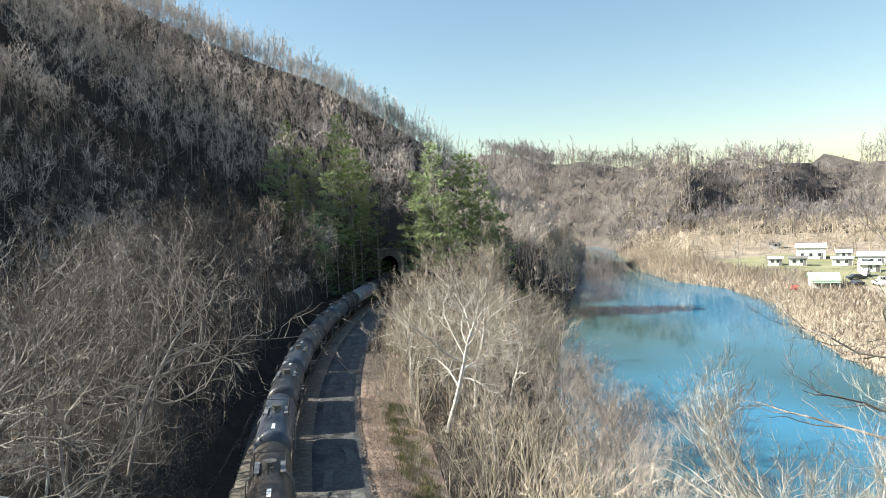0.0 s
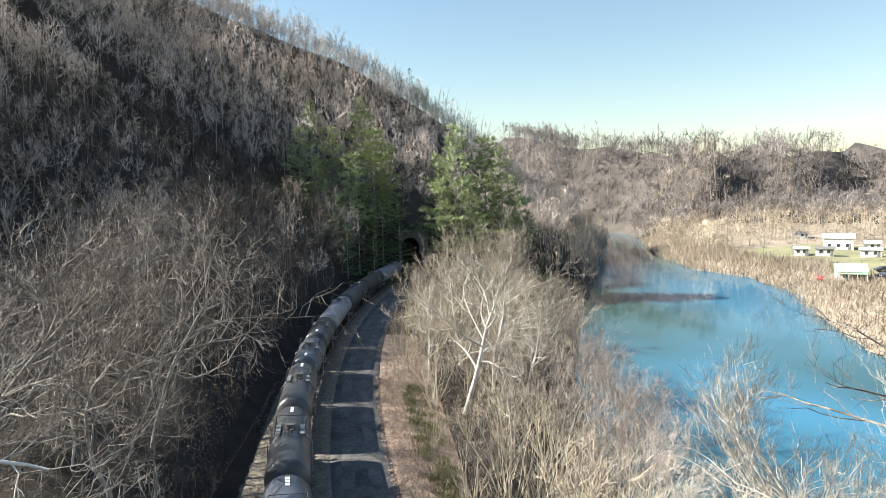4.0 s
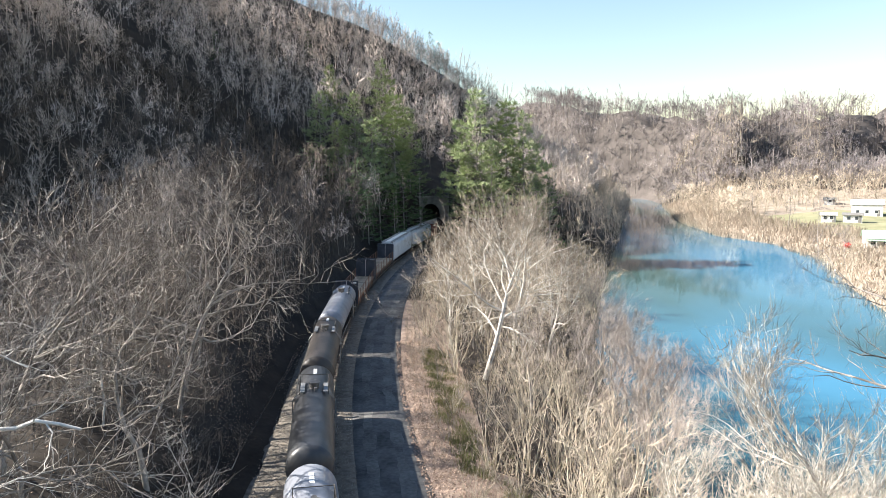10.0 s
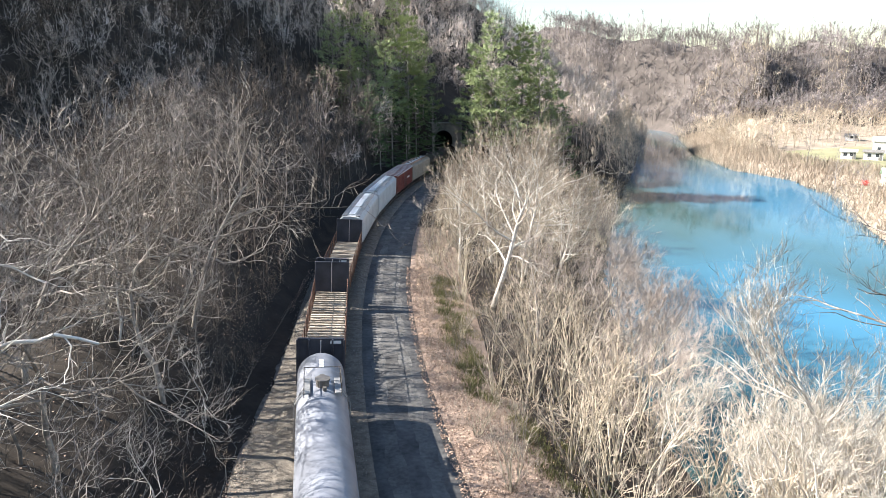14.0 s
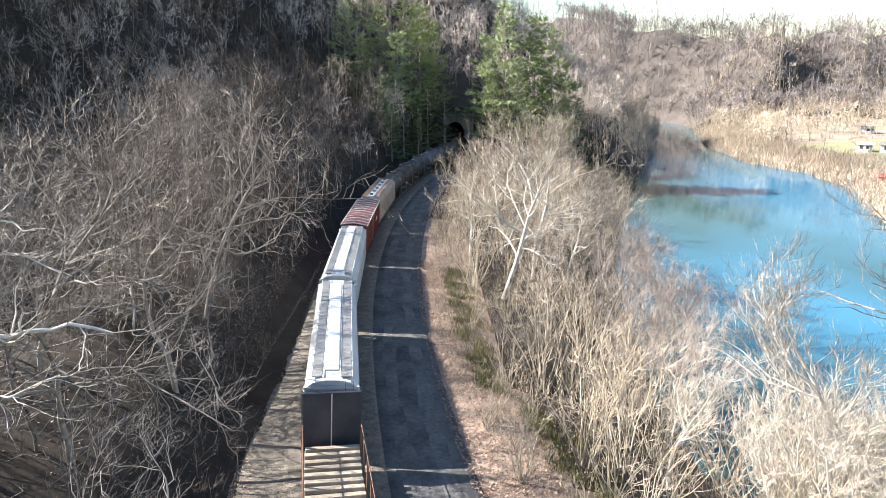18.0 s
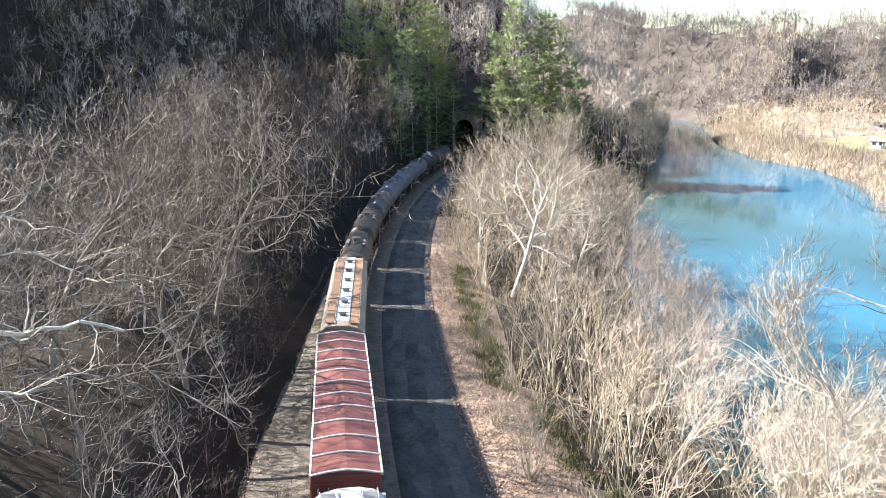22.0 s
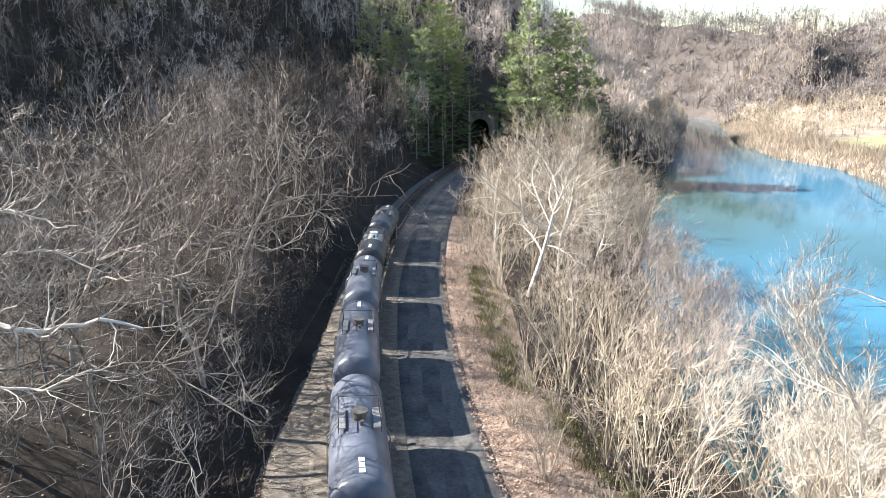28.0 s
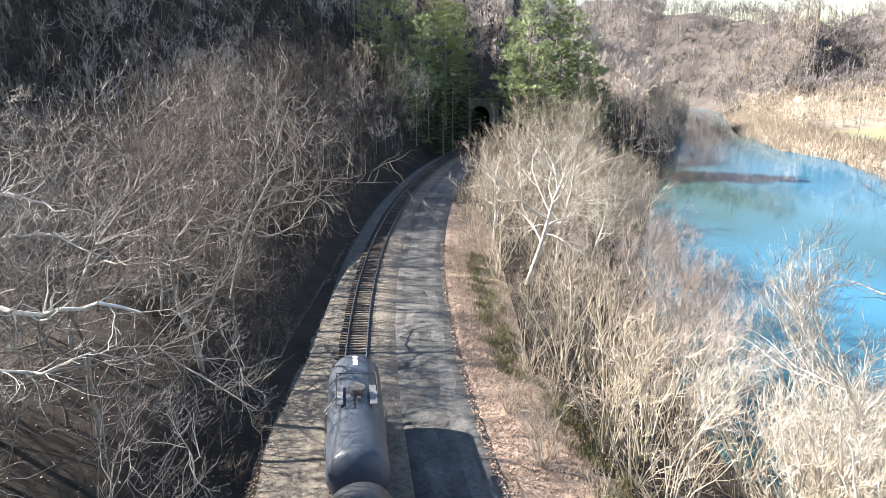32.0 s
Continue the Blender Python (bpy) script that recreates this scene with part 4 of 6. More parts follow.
# ---- woods on the hills: uncountable, one object a hillside ----
def far_template(rg, h, w, limbs, branches, twigs, twig_r, limb_r, low=0.25):
    """A bare tree seen from afar: limbs that fan out of a short trunk into a domed crown of fine twigs."""
    rs = np.random.RandomState(rg.randint(0, 99999))
    wood, A, B, R = [], [], [], []
    lean = np.array([rg.gauss(0, 0.06), rg.gauss(0, 0.06), 1.0])
    for k in range(3):
        wood.append((lean * (h * 0.24 * k - 0.4), lean * (h * 0.24 * (k + 1)), limb_r * (2.0 - 0.5 * k), limb_r * (1.5 - 0.5 * k)))
    for i in range(limbs):
        a = 6.28 * (i + rg.random()) / limbs
        u = math.sqrt(rg.uniform(0.03, 1.0))
        p0 = lean * h * rg.uniform(low, 0.6)
        p1 = np.array([math.cos(a) * u * w * 0.38, math.sin(a) * u * w * 0.38, h * (0.9 - 0.34 * u * u) * rg.uniform(0.88, 1.05)])
        pm = p0 * 0.5 + p1 * 0.5 + np.array([math.cos(a), math.sin(a), -0.6]) * 0.05 * h + np.array([rg.gauss(0, 0.3), rg.gauss(0, 0.3), 0])
        A += [p0, pm]
        B += [pm, p1]
        R += [limb_r * 0.8, limb_r * 0.6]
    A, B = np.array(A), np.array(B)
    ba, bb = fuzz(rs, A, B, branches, 0.6, 0.12, 0.1 * h, 0.22 * h)
    ta, tb = fuzz(rs, np.concatenate([ba, A[1::2]]), np.concatenate([bb, B[1::2]]), twigs, 0.75, 0.15, 0.05 * h, 0.13 * h)
    cv, ct = joined([tubes(ba, bb, np.full(branches, limb_r * 0.4), np.zeros(branches), 1), tubes(ta, tb, np.full(twigs, twig_r), np.zeros(twigs), 1)])
    wv, wt = joined([tubes(*seg_arrays(wood), 3), tubes(A, B, np.array(R), np.array(R) * 0.6, 2)])
    return wv, wt, cv, ct


def build_woods(name, pts, templates, bark, twig, label, seed, smin, smax):
    rg = np.random.RandomState(seed)
    WV, WT, CV, CT, kw, kc = [], [], [], [], 0, 0
    P = np.array(pts)
    Z = land(P[:, 0], P[:, 1])
    for (x, y), z in zip(P, Z):
        wv, wt, cv, ct = templates[rg.randint(len(templates))]
        a, s = rg.uniform(0, 6.28), rg.uniform(smin, smax)
        R = np.array([[math.cos(a), -math.sin(a), 0], [math.sin(a), math.cos(a), 0], [0, 0, 1]]) * s * np.array([[1], [1], [rg.uniform(0.85, 1.2)]])
        o = np.array([x, y, z - 0.2])
        WV.append(wv @ R.T + o)
        WT.append(wt + kw)
        kw += len(wv)
        CV.append(cv @ R.T + o)
        CT.append(ct + kc)
        kc += len(cv)
    root = empty(name, Matrix.Identity(4), label, "woods", kind="stuff")
    a = new("trunks", tri_mesh("trunks", np.concatenate(WV), np.concatenate(WT), bark))
    b = new("crowns", tri_mesh("crowns", np.concatenate(CV), np.concatenate(CT), twig))
    a.parent = b.parent = root


rg = random.Random(14)
FARTREE = [far_template(rg, rg.uniform(12, 15), rg.uniform(8, 10), 8, 32, 190, 0.056, 0.07) for _ in range(8)]
FARTHEST = [far_template(rg, rg.uniform(11, 14), rg.uniform(8, 10), 5, 16, 90, 0.11, 0.1) for _ in range(6)]
LOWBUSH = [far_template(rg, rg.uniform(4, 6), rg.uniform(5, 7), 6, 16, 50, 0.042, 0.035, 0.0) for _ in range(4)]


# undergrowth in dark bark and twig: the slope's shade is in the colour
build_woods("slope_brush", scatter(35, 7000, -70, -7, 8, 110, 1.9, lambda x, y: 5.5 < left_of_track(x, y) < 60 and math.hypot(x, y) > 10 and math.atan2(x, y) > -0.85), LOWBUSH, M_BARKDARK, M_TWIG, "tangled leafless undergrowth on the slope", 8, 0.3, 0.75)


# shade of the cutting is put into this brush's dark colours
build_woods("cutting_brush", scatter(44, 6000, -60, 0, 62, 176, 2.3, lambda x, y: 5.2 + 0.012 * y < np.interp(y, YY, TX) - x < 34), LOWBUSH, M_BARKDARK, M_TWIG, "leafless brush on the slope above the track, coloured dark for its shade", 15, 0.45, 1.05)
# woods out of view to the left, added to cast shade on the slope
build_woods("unseen_shade_woods", scatter(36, 5000, -120, -12, -35, 60, 3.8, lambda x, y: math.degrees(math.atan2(x, y)) < -46 and left_of_track(x, y) > 9 and math.hypot(x, y) > 42), FARTREE, M_BARK, M_TWIG, "unseen bare woods upslope, added to shade the near slope", 9, 0.7, 1.15)


def on_hill(x, y):
    az = math.degrees(math.atan2(x, y))
    if not -41 < az < 20 or y < 45:
        return False
    f = float(np.interp(y, YY, FOOT))
    return f - x > (2.5 if y < 165 else 4) and (x < -75 or y > 95 or f - x > 70) and y < 318 - 0.4 * min(x, 0) and not (abs(x - 11) < 7 and y < 190)


SX, SY = np.meshgrid(np.arange(-232.0, 104.0, 4.0), np.arange(116.0, 404.0, 4.0))
SLOPE = np.hypot(*np.gradient(land(SX.ravel(), SY.ravel()).reshape(SX.shape), 4.0))


def steep(x, y):
    return SLOPE[int((y - 116) / 4), int((x + 232) / 4)] > 0.75


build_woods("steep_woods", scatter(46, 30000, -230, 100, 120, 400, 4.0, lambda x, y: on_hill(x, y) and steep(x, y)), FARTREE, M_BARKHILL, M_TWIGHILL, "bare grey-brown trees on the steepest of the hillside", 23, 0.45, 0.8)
def behind_crest(x, y):
    return y - 296 + 0.4 * min(x, 0)


# the foot of the hill, where the woods get colours darkened for shade
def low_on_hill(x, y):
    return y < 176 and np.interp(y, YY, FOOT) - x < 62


build_woods("ridge_woods", scatter(47, 20000, -230, 70, 250, 400, 2.7, lambda x, y: on_hill(x, y) and abs(behind_crest(x, y) + 4) < 10), FARTREE, M_BARKHILL, M_TWIGMID, "dense bare trees along the crest of the hill", 24, 0.4, 0.75)
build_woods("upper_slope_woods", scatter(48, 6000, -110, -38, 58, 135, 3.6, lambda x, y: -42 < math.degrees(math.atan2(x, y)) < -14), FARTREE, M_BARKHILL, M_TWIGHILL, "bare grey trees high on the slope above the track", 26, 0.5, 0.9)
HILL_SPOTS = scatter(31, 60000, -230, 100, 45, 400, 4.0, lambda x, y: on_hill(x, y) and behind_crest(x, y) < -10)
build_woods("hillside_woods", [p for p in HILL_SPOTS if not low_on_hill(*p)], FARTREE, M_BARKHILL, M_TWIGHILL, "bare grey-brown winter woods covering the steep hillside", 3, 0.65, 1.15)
# same trees as higher up; shade is put into their bark and twigs
build_woods("lower_woods", [p for p in HILL_SPOTS if low_on_hill(*p)], FARTREE, M_BARKDARK, M_TWIG, "bare woods on the foot of the hill, coloured dark for shade", 25, 0.6, 1.0)


def on_bluff(x, y):
    az = math.degrees(math.atan2(x, y))
    r = math.hypot(x, y)
    return 8 < az < 46 and 350 < r < (580 if az < 17 else 492) and land_at(x, y) > (-5.6 if r > 372 else -1.5)


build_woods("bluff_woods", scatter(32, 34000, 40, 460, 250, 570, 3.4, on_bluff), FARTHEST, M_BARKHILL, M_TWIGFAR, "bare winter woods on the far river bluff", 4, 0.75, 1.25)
build_woods("spur_bank_thicket", scatter(33, 5000, 30, 125, 175, 345, 3.0, lambda x, y: -4 < np.interp(y, YY, SHORE_W) - x < 24 and land_at(x, y) > WATER_Z - 0.4), FARTREE, M_BARK, M_TWIGTAN, "sunlit tan bare trees along the far river bank", 5, 0.5, 0.85)


# ---- near bank: shrubs and trees between road and river ----
def right_bank(x, y):
    return tx_at(y) + 9.4 < x < np.interp(y, YY, SHORE_W) + 1.0 and land_at(x, y) > WATER_Z - 0.25


for x, y in scatter(41, 5000, -2, 50, 22, 172, 2.9, right_bank):
    r = random.Random(int(x * 91 + y * 613))
    e = x - (tx_at(y) + 9.6)
    d = math.hypot(x, y)
    if d < 29:
        continue
    room = hidden_by_height(x, y, min(-5.0, -13.5 + max(0.0, y - 40) * 0.16))
    s = min(r.uniform(0.6, 1.5) * (0.5 + 0.5 * min(1, e / 3.5)), room / 7.0)
    if s < 0.2:
        continue
    if y > 118:
        put_tree(r.choice(BRUSH), "bush", at_ground(x, y, r.uniform(0, 360), s * 1.1), "leafless brown riverside bush", "bush", "riverside shrubs")
    elif r.random() < (0.6 if y < 56 else 0.3):
        put_tree(r.choice(SHRUB), "willow_shrub", at_ground(x, y, r.uniform(0, 360), s), "leafless tan many-stemmed shrub on the river bank", "shrub", "riverside shrubs")
    else:
        put_tree(r.choice(BRUSH), "bush", at_ground(x, y, r.uniform(0, 360), s * 1.15), "leafless brown riverside bush", "bush", "riverside shrubs")

# low tangle along the road's edge
for x, y in scatter(43, 2600, -2, 30, 26, 100, 2.1, lambda x, y: 10.0 + (1.8 if y < 46 else 0) < x - tx_at(y) < 15 and land_at(x, y) > WATER_Z):
    r = random.Random(int(x * 71 + y * 419))
    put_tree(r.choice(BRUSH), "bush", at_ground(x, y, r.uniform(0, 360), r.uniform(0.22, 0.58)), "low brown tangled brush at the road's edge", "bush", "roadside brush")

# the great leaning sycamore of the bank, then the tall trees round it: x, y, height, lean, lean bearing, template
put_tree(HERO, "sycamore_tree", at_ground(8.6, 67.5, 5, 1.0), "great leaning sycamore with white limbs and a wide crown", "tree", "riverside sycamores")
for x, y, h, tilt, toward, k in ((13.5, 78, 17, 8, 60, 1), (11, 86, 15, 4, 20, 2), (17, 95, 13, 5, 40, 0), (20, 108, 12, 3, 0, 2), (24, 122, 12, 6, 30, 0), (15, 84, 13, 10, 330, 1), (6.0, 76, 12, 6, 120, 0),
                                  (18, 80, 13, 9, 0, 0), (21, 90, 12, 5, 20, 1), (7, 90, 11, 5, 90, 2), (12, 102, 11, 4, 0, 1), (28, 108, 10, 6, 0, 2), (15, 116, 11, 4, 60, 0), (19, 134, 11, 4, 10, 1)):
    put_tree(BANKTREE[k], "sycamore_tree", at_ground(x, y, x * 40, h / 15.0, tilt, toward), "tall bare white-limbed sycamore on the river bank", "tree", "riverside sycamores")
# dusky fine-twigged trees that lean over the water: x, y, height, lean, lean bearing
for k, (x, y, h, tilt, toward) in enumerate(((15.5, 56, 11.5, 4, 0), (18.5, 50, 10, 8, -10), (19, 60, 10.5, 6, 10), (15, 46.5, 7.5, 4, 30), (12, 60, 9.5, 3, 60), (17.6, 43.5, 9.5, 5, 10), (18.6, 47.2, 10.5, 6, -20), (16.4, 40.5, 8.5, 6, 20), (20.4, 57, 9.5, 5, 0), (19.6, 52.5, 11, 5, 25), (22.5, 68, 9.5, 5, 0), (25, 80, 10, 5, 0))):
    put_tree(HAZE[k % 2], "elm_tree", at_ground(x, y, k * 25 - 40, h / 11.0, tilt, toward), "bare elm with dusky fine twigs leaning over the water", "tree", "riverside elms")
# upright pale trees at the water's edge: x, y, height
for x, y, h in ((26, 34, 11), (29, 38, 12), (31, 32, 12.5), (23.5, 30, 9), (30, 27, 12), (33, 39, 12.5), (27, 30, 10), (29, 34, 10.5), (22, 36, 8.5), (25, 38, 9.5), (35, 34, 12), (32, 36, 11), (20, 33, 8)):
    put_tree(UPRIGHT[int(x + y) % 3], "box_elder_tree", at_ground(x, y, x * 71, h / 12.0, 4, y * 40), "bare pale forked tree at the water's edge", "tree", "water's edge trees")
# big pale trees in front of the water: x, y, height, lean, lean bearing, turn
for x, y, h, tilt, toward, rz in ((21.0, 28.2, 16.5, 4, 15, 0), (20.6, 26.0, 17.5, 9, -20, 20), (22.4, 31.5, 16, 4, 60, -40), (25.5, 29.5, 16, 6, 0, 60), (14.5, 35.0, 9.5, 4, 40, 80)):
    put_tree(GIANT[int(rz) % 2 if rz != 20 else 1], "sycamore_tree", at_ground(x, y, rz, h / 18.0, tilt, toward), "large bare sycamore with bleached white limbs by the water", "tree", "riverside sycamores")
# more of them, and shrubs, on the last of the bank before the water
for k in range(34):
    r = random.Random(700 + k)
    x, y = spot(r.uniform(31.5, 39.5), r.uniform(31, 42))
    if land_at(x, y) < WATER_Z - 0.2:
        continue
    if k % 5 < 2:
        put_tree(UPRIGHT[k % 3], "box_elder_tree", at_ground(x, y, k * 61, r.uniform(0.7, 1.1), r.uniform(2, 9), k * 47), "bare pale forked tree at the water's edge", "tree", "water's edge trees")
    else:
        put_tree(SHRUB[k % 4], "willow_shrub", at_ground(x, y, k * 53, r.uniform(0.8, 1.35)), "leafless tan many-stemmed shrub on the river bank", "shrub", "riverside shrubs")
# the tall slim tree that reaches above the skyline
put_tree(SLENDER, "sycamore_tree", at_ground(22.2, 27.2, 0, 1.0), "tall slender bare sycamore with peeling bark", "tree", "riverside sycamores")


# ---- far bank: dry reeds, brush, trees ----
def build_reeds():
    rg = np.random.RandomState(9)
    n = 30000
    y = rg.uniform(80, 330, n)
    e = rg.uniform(-0.5, 1, n) * 24
    x = np.interp(y, YY, SHORE_E) + e
    ok = (e > 0) & (np.hypot(x, y) < 390)
    x, y = x[ok], y[ok]
    z = land(x, y)
    h = rg.uniform(0.8, 2.6, len(x)) * (0.55 + 0.45 * np.clip((y - 120) / 60, 0, 1))
    A = np.stack([x, y, z - 0.1], 1)
    B = A + np.stack([rg.normal(0, 0.45, len(x)), rg.normal(0, 0.45, len(x)), h], 1)
    V, T = tubes(A, B, rg.uniform(0.05, 0.14, len(x)), np.zeros(len(x)), 1)
    tagged(new("dry_reeds", tri_mesh("dry_reeds", V, T, M_GRASS)), "dry tan reeds and grass along the river bank", "grass", kind="stuff")


def in_yard(x, y):
    return ((x - 142) / 40) ** 2 + ((y - 186) / 50) ** 2 < 1


build_reeds()
build_woods("bank_brush", scatter(37, 9000, 68, 190, 80, 390, 2.6, lambda x, y: 0.5 < x - np.interp(y, YY, SHORE_E) < 30 + 0.05 * y and math.hypot(x, y) < 410 and not in_yard(x, y) and not (y < 165 and x - np.interp(y, YY, SHORE_E) > 12)), LOWBUSH, M_BARKTAN, M_TWIGTAN, "dense dry tan brush along the far bank", 7, 0.5, 1.1)
build_woods("field_brush", scatter(34, 9000, 78, 330, 85, 420, 4.0, lambda x, y: 1 < x - np.interp(y, YY, SHORE_E) and not in_yard(x, y) and math.atan2(x, y) < 0.8 and math.hypot(x, y) < 262), LOWBUSH, M_BARKTAN, M_TWIGTAN, "dry tan brush at the edge of the field", 6, 0.4, 0.9)
build_woods("field_woods", scatter(39, 6000, 95, 330, 190, 420, 3.6, lambda x, y: 9 < x - np.interp(y, YY, SHORE_E) and 250 < math.hypot(x, y) < 420 and math.atan2(x, y) < 0.8 and not in_yard(x, y)), FARTHEST, M_BARKTAN, M_TWIGTAN, "tan bare trees behind the river field", 12, 0.5, 0.9)
for x, y, s in ((103, 158, 1.0), (98, 141, 0.75), (118, 196, 0.9), (128, 235, 0.9), (150, 260, 0.9), (112, 128, 0.6), (176, 235, 0.8), (190, 215, 0.8)):
    put_tree(MID[int(x) % 5], "bare_tree", at_ground(x, y, x * 13, s), "bare tree at the edge of the river field", "tree", "field trees")


# ---- the train ----
def paint(name, a, b, scale=0.9, rough=0.5, metal=0.0, streak=True):
    """Weathered car paint: two tones in patches, with grime running down or across."""
    m = mat(name, a, b, scale, rough, 0.08, metal, fine=0.3, spec=0.5)
    return m


M_TANKBLACK = paint("black_tank_paint", (0.016, 0.017, 0.019), (0.06, 0.062, 0.068), 0.7, 0.42)
M_TANKBROWN = paint("sooty_brown_tank_paint", (0.02, 0.017, 0.015), (0.08, 0.066, 0.056), 0.6, 0.5)
M_TANKGREY = paint("grey_tank_paint", (0.1, 0.108, 0.13), (0.31, 0.325, 0.37), 0.55, 0.36)
M_TANKDIM = paint("dirty_grey_tank_paint", (0.025, 0.026, 0.029), (0.09, 0.092, 0.1), 0.55, 0.42)
M_TANKMID = paint("worn_grey_tank_paint", (0.046, 0.054, 0.076), (0.16, 0.178, 0.225), 0.55, 0.38)
M_TANKBLUE = paint("slate_tank_paint", (0.026, 0.031, 0.044), (0.09, 0.105, 0.135), 0.6, 0.4)
M_HOPPER = paint("pale_grey_hopper_paint", (0.42, 0.43, 0.44), (0.66, 0.67, 0.68), 0.35, 0.45)
M_HATCHWHITE = paint("white_hatch_cover", (0.7, 0.71, 0.72), (0.9, 0.9, 0.9), 0.5, 0.35)
M_TAN = paint("tan_hopper_paint", (0.26, 0.21, 0.165), (0.46, 0.39, 0.32), 0.5, 0.55)
M_RUSTPANEL = paint("rusted_roof_panel", (0.2, 0.11, 0.07), (0.4, 0.25, 0.16), 0.8, 0.75)
M_BOXRED = paint("faded_red_boxcar_paint", (0.13, 0.028, 0.022), (0.27, 0.07, 0.055), 0.6, 0.6)
M_BOXROOF = paint("galvanised_red_roof", (0.075, 0.02, 0.018), (0.25, 0.1, 0.088), 0.9, 0.5)
M_RIB = paint("bare_metal_rib", (0.45, 0.4, 0.38), (0.7, 0.66, 0.64), 1.5, 0.45)
M_BULK = paint("dark_bulkhead_paint", (0.018, 0.02, 0.028), (0.06, 0.065, 0.085), 0.8, 0.5)
M_STAKE = paint("rusty_stake_steel", (0.12, 0.06, 0.04), (0.26, 0.14, 0.09), 2.0, 0.7)
M_TIMBER = mat("sawn_timber", (0.2, 0.165, 0.125), (0.46, 0.4, 0.32), 1.5, 0.85, 0.3, obj=0.8)
M_STEELDARK = paint("dark_underframe_steel", (0.025, 0.022, 0.02), (0.08, 0.07, 0.06), 2.0, 0.7)
M_GRATING = paint("grating_steel", (0.16, 0.16, 0.16), (0.36, 0.36, 0.36), 4.0, 0.5, 0.3)
M_LABEL = paint("white_lettering", (0.75, 0.75, 0.74), (0.9, 0.9, 0.89), 3.0, 0.5)
M_HATCHDARK = paint("dark_hatch_lid", (0.06, 0.055, 0.05), (0.16, 0.15, 0.14), 3.0, 0.5)


def shared(name, bm, material, smooth_faces=False):
    me = bpy.data.meshes.new(name)
    bm.to_mesh(me)
    bm.free()
    me.materials.append(material)
    if smooth_faces:
        me.polygons.foreach_set("use_smooth", [True] * len(me.polygons))
    return me


def wheel_mesh():
    bm = bmesh.new()
    for x in (-0.72, 0.72):
        rod(bm, (x - 0.065, 0, 0.46), (x + 0.065, 0, 0.46), 0.46, 16)
    rod(bm, (-0.7, 0, 0.46), (0.7, 0, 0.46), 0.085, 8)
    return shared("wheelset", bm, M_STEELDARK)


def truck_mesh():
    bm = bmesh.new()
    for x in (-1.0, 1.0):
        box(bm, x - 0.09, x + 0.09, -1.15, 1.15, 0.36, 0.56, 0.02)
        box(bm, x - 0.1, x + 0.1, -0.5, 0.5, 0.3, 0.8, 0.03)
        for y in (-0.9, 0.9):
            box(bm, x - 0.12, x + 0.12, y - 0.16, y + 0.16, 0.32, 0.62, 0.02)
    box(bm, -1.05, 1.05, -0.22, 0.22, 0.56, 0.82, 0.02)
    return shared("bogie_frame", bm, M_STEELDARK)


def coupler_mesh():
    bm = bmesh.new()
    box(bm, -0.12, 0.12, -0.5, 0.35, 0.72, 0.98, 0.03)
    box(bm, -0.2, 0.2, 0.3, 0.52, 0.68, 1.02, 0.04)
    return shared("coupler", bm, M_STEELDARK)


WHEEL, TRUCK, COUPLER = wheel_mesh(), truck_mesh(), coupler_mesh()


def running_gear(root, L, gap=2.1):
    for sgn in (-1, 1):
        t = new("bogie", TRUCK)
        t.parent = root
        t.location = (0, sgn * (L / 2 - gap), 0)
        for y in (-0.88, 0.88):
            w = new("wheelset", WHEEL)
            w.parent = t
            w.location = (0, y, 0.002)
        c = new("coupler", COUPLER)
        c.parent = root
        c.matrix_local = pose(0, sgn * (L / 2 - 0.5), 0, 0, 0, 0 if sgn > 0 else 180)


def barrel(length, R, zc, rings=10, seg=28):
    """Tank shell along y with domed heads."""
    bm = bmesh.new()
    prof = []
    cap = R * 0.42
    for k in range(7):
        a = math.pi / 2 * k / 6
        prof.append((-length / 2 + cap - cap * math.cos(a), R * math.sin(a)))
    prof += [(y, R) for y in np.linspace(-length / 2 + cap, length / 2 - cap, rings)[1:-1]]
    prof += [(-y, r) for y, r in prof[6::-1]]
    rows = []
    for y, r in prof:
        if r < 1e-6:
            rows.append([bm.verts.new((0, y, zc))])
        else:
            rows.append([bm.verts.new((r * math.cos(2 * math.pi * k / seg), y, zc + r * math.sin(2 * math.pi * k / seg))) for k in range(seg)])
    for a, b in zip(rows, rows[1:]):
        for k in range(seg):
            j = (k + 1) % seg
            if len(a) == 1:
                bm.faces.new((a[0], b[k], b[j]))
            elif len(b) == 1:
                bm.faces.new((a[j], a[k], b[0]))
            else:
                bm.faces.new((a[j], a[k], b[k], b[j]))
    bmesh.ops.recalc_face_normals(bm, faces=bm.faces)
    return bm


def smooth_part(name, bm, material, parent, label=""):
    ob = part(name, bm, material, parent, label)
    ob.data.polygons.foreach_set("use_smooth", [True] * len(ob.data.polygons))
    return ob


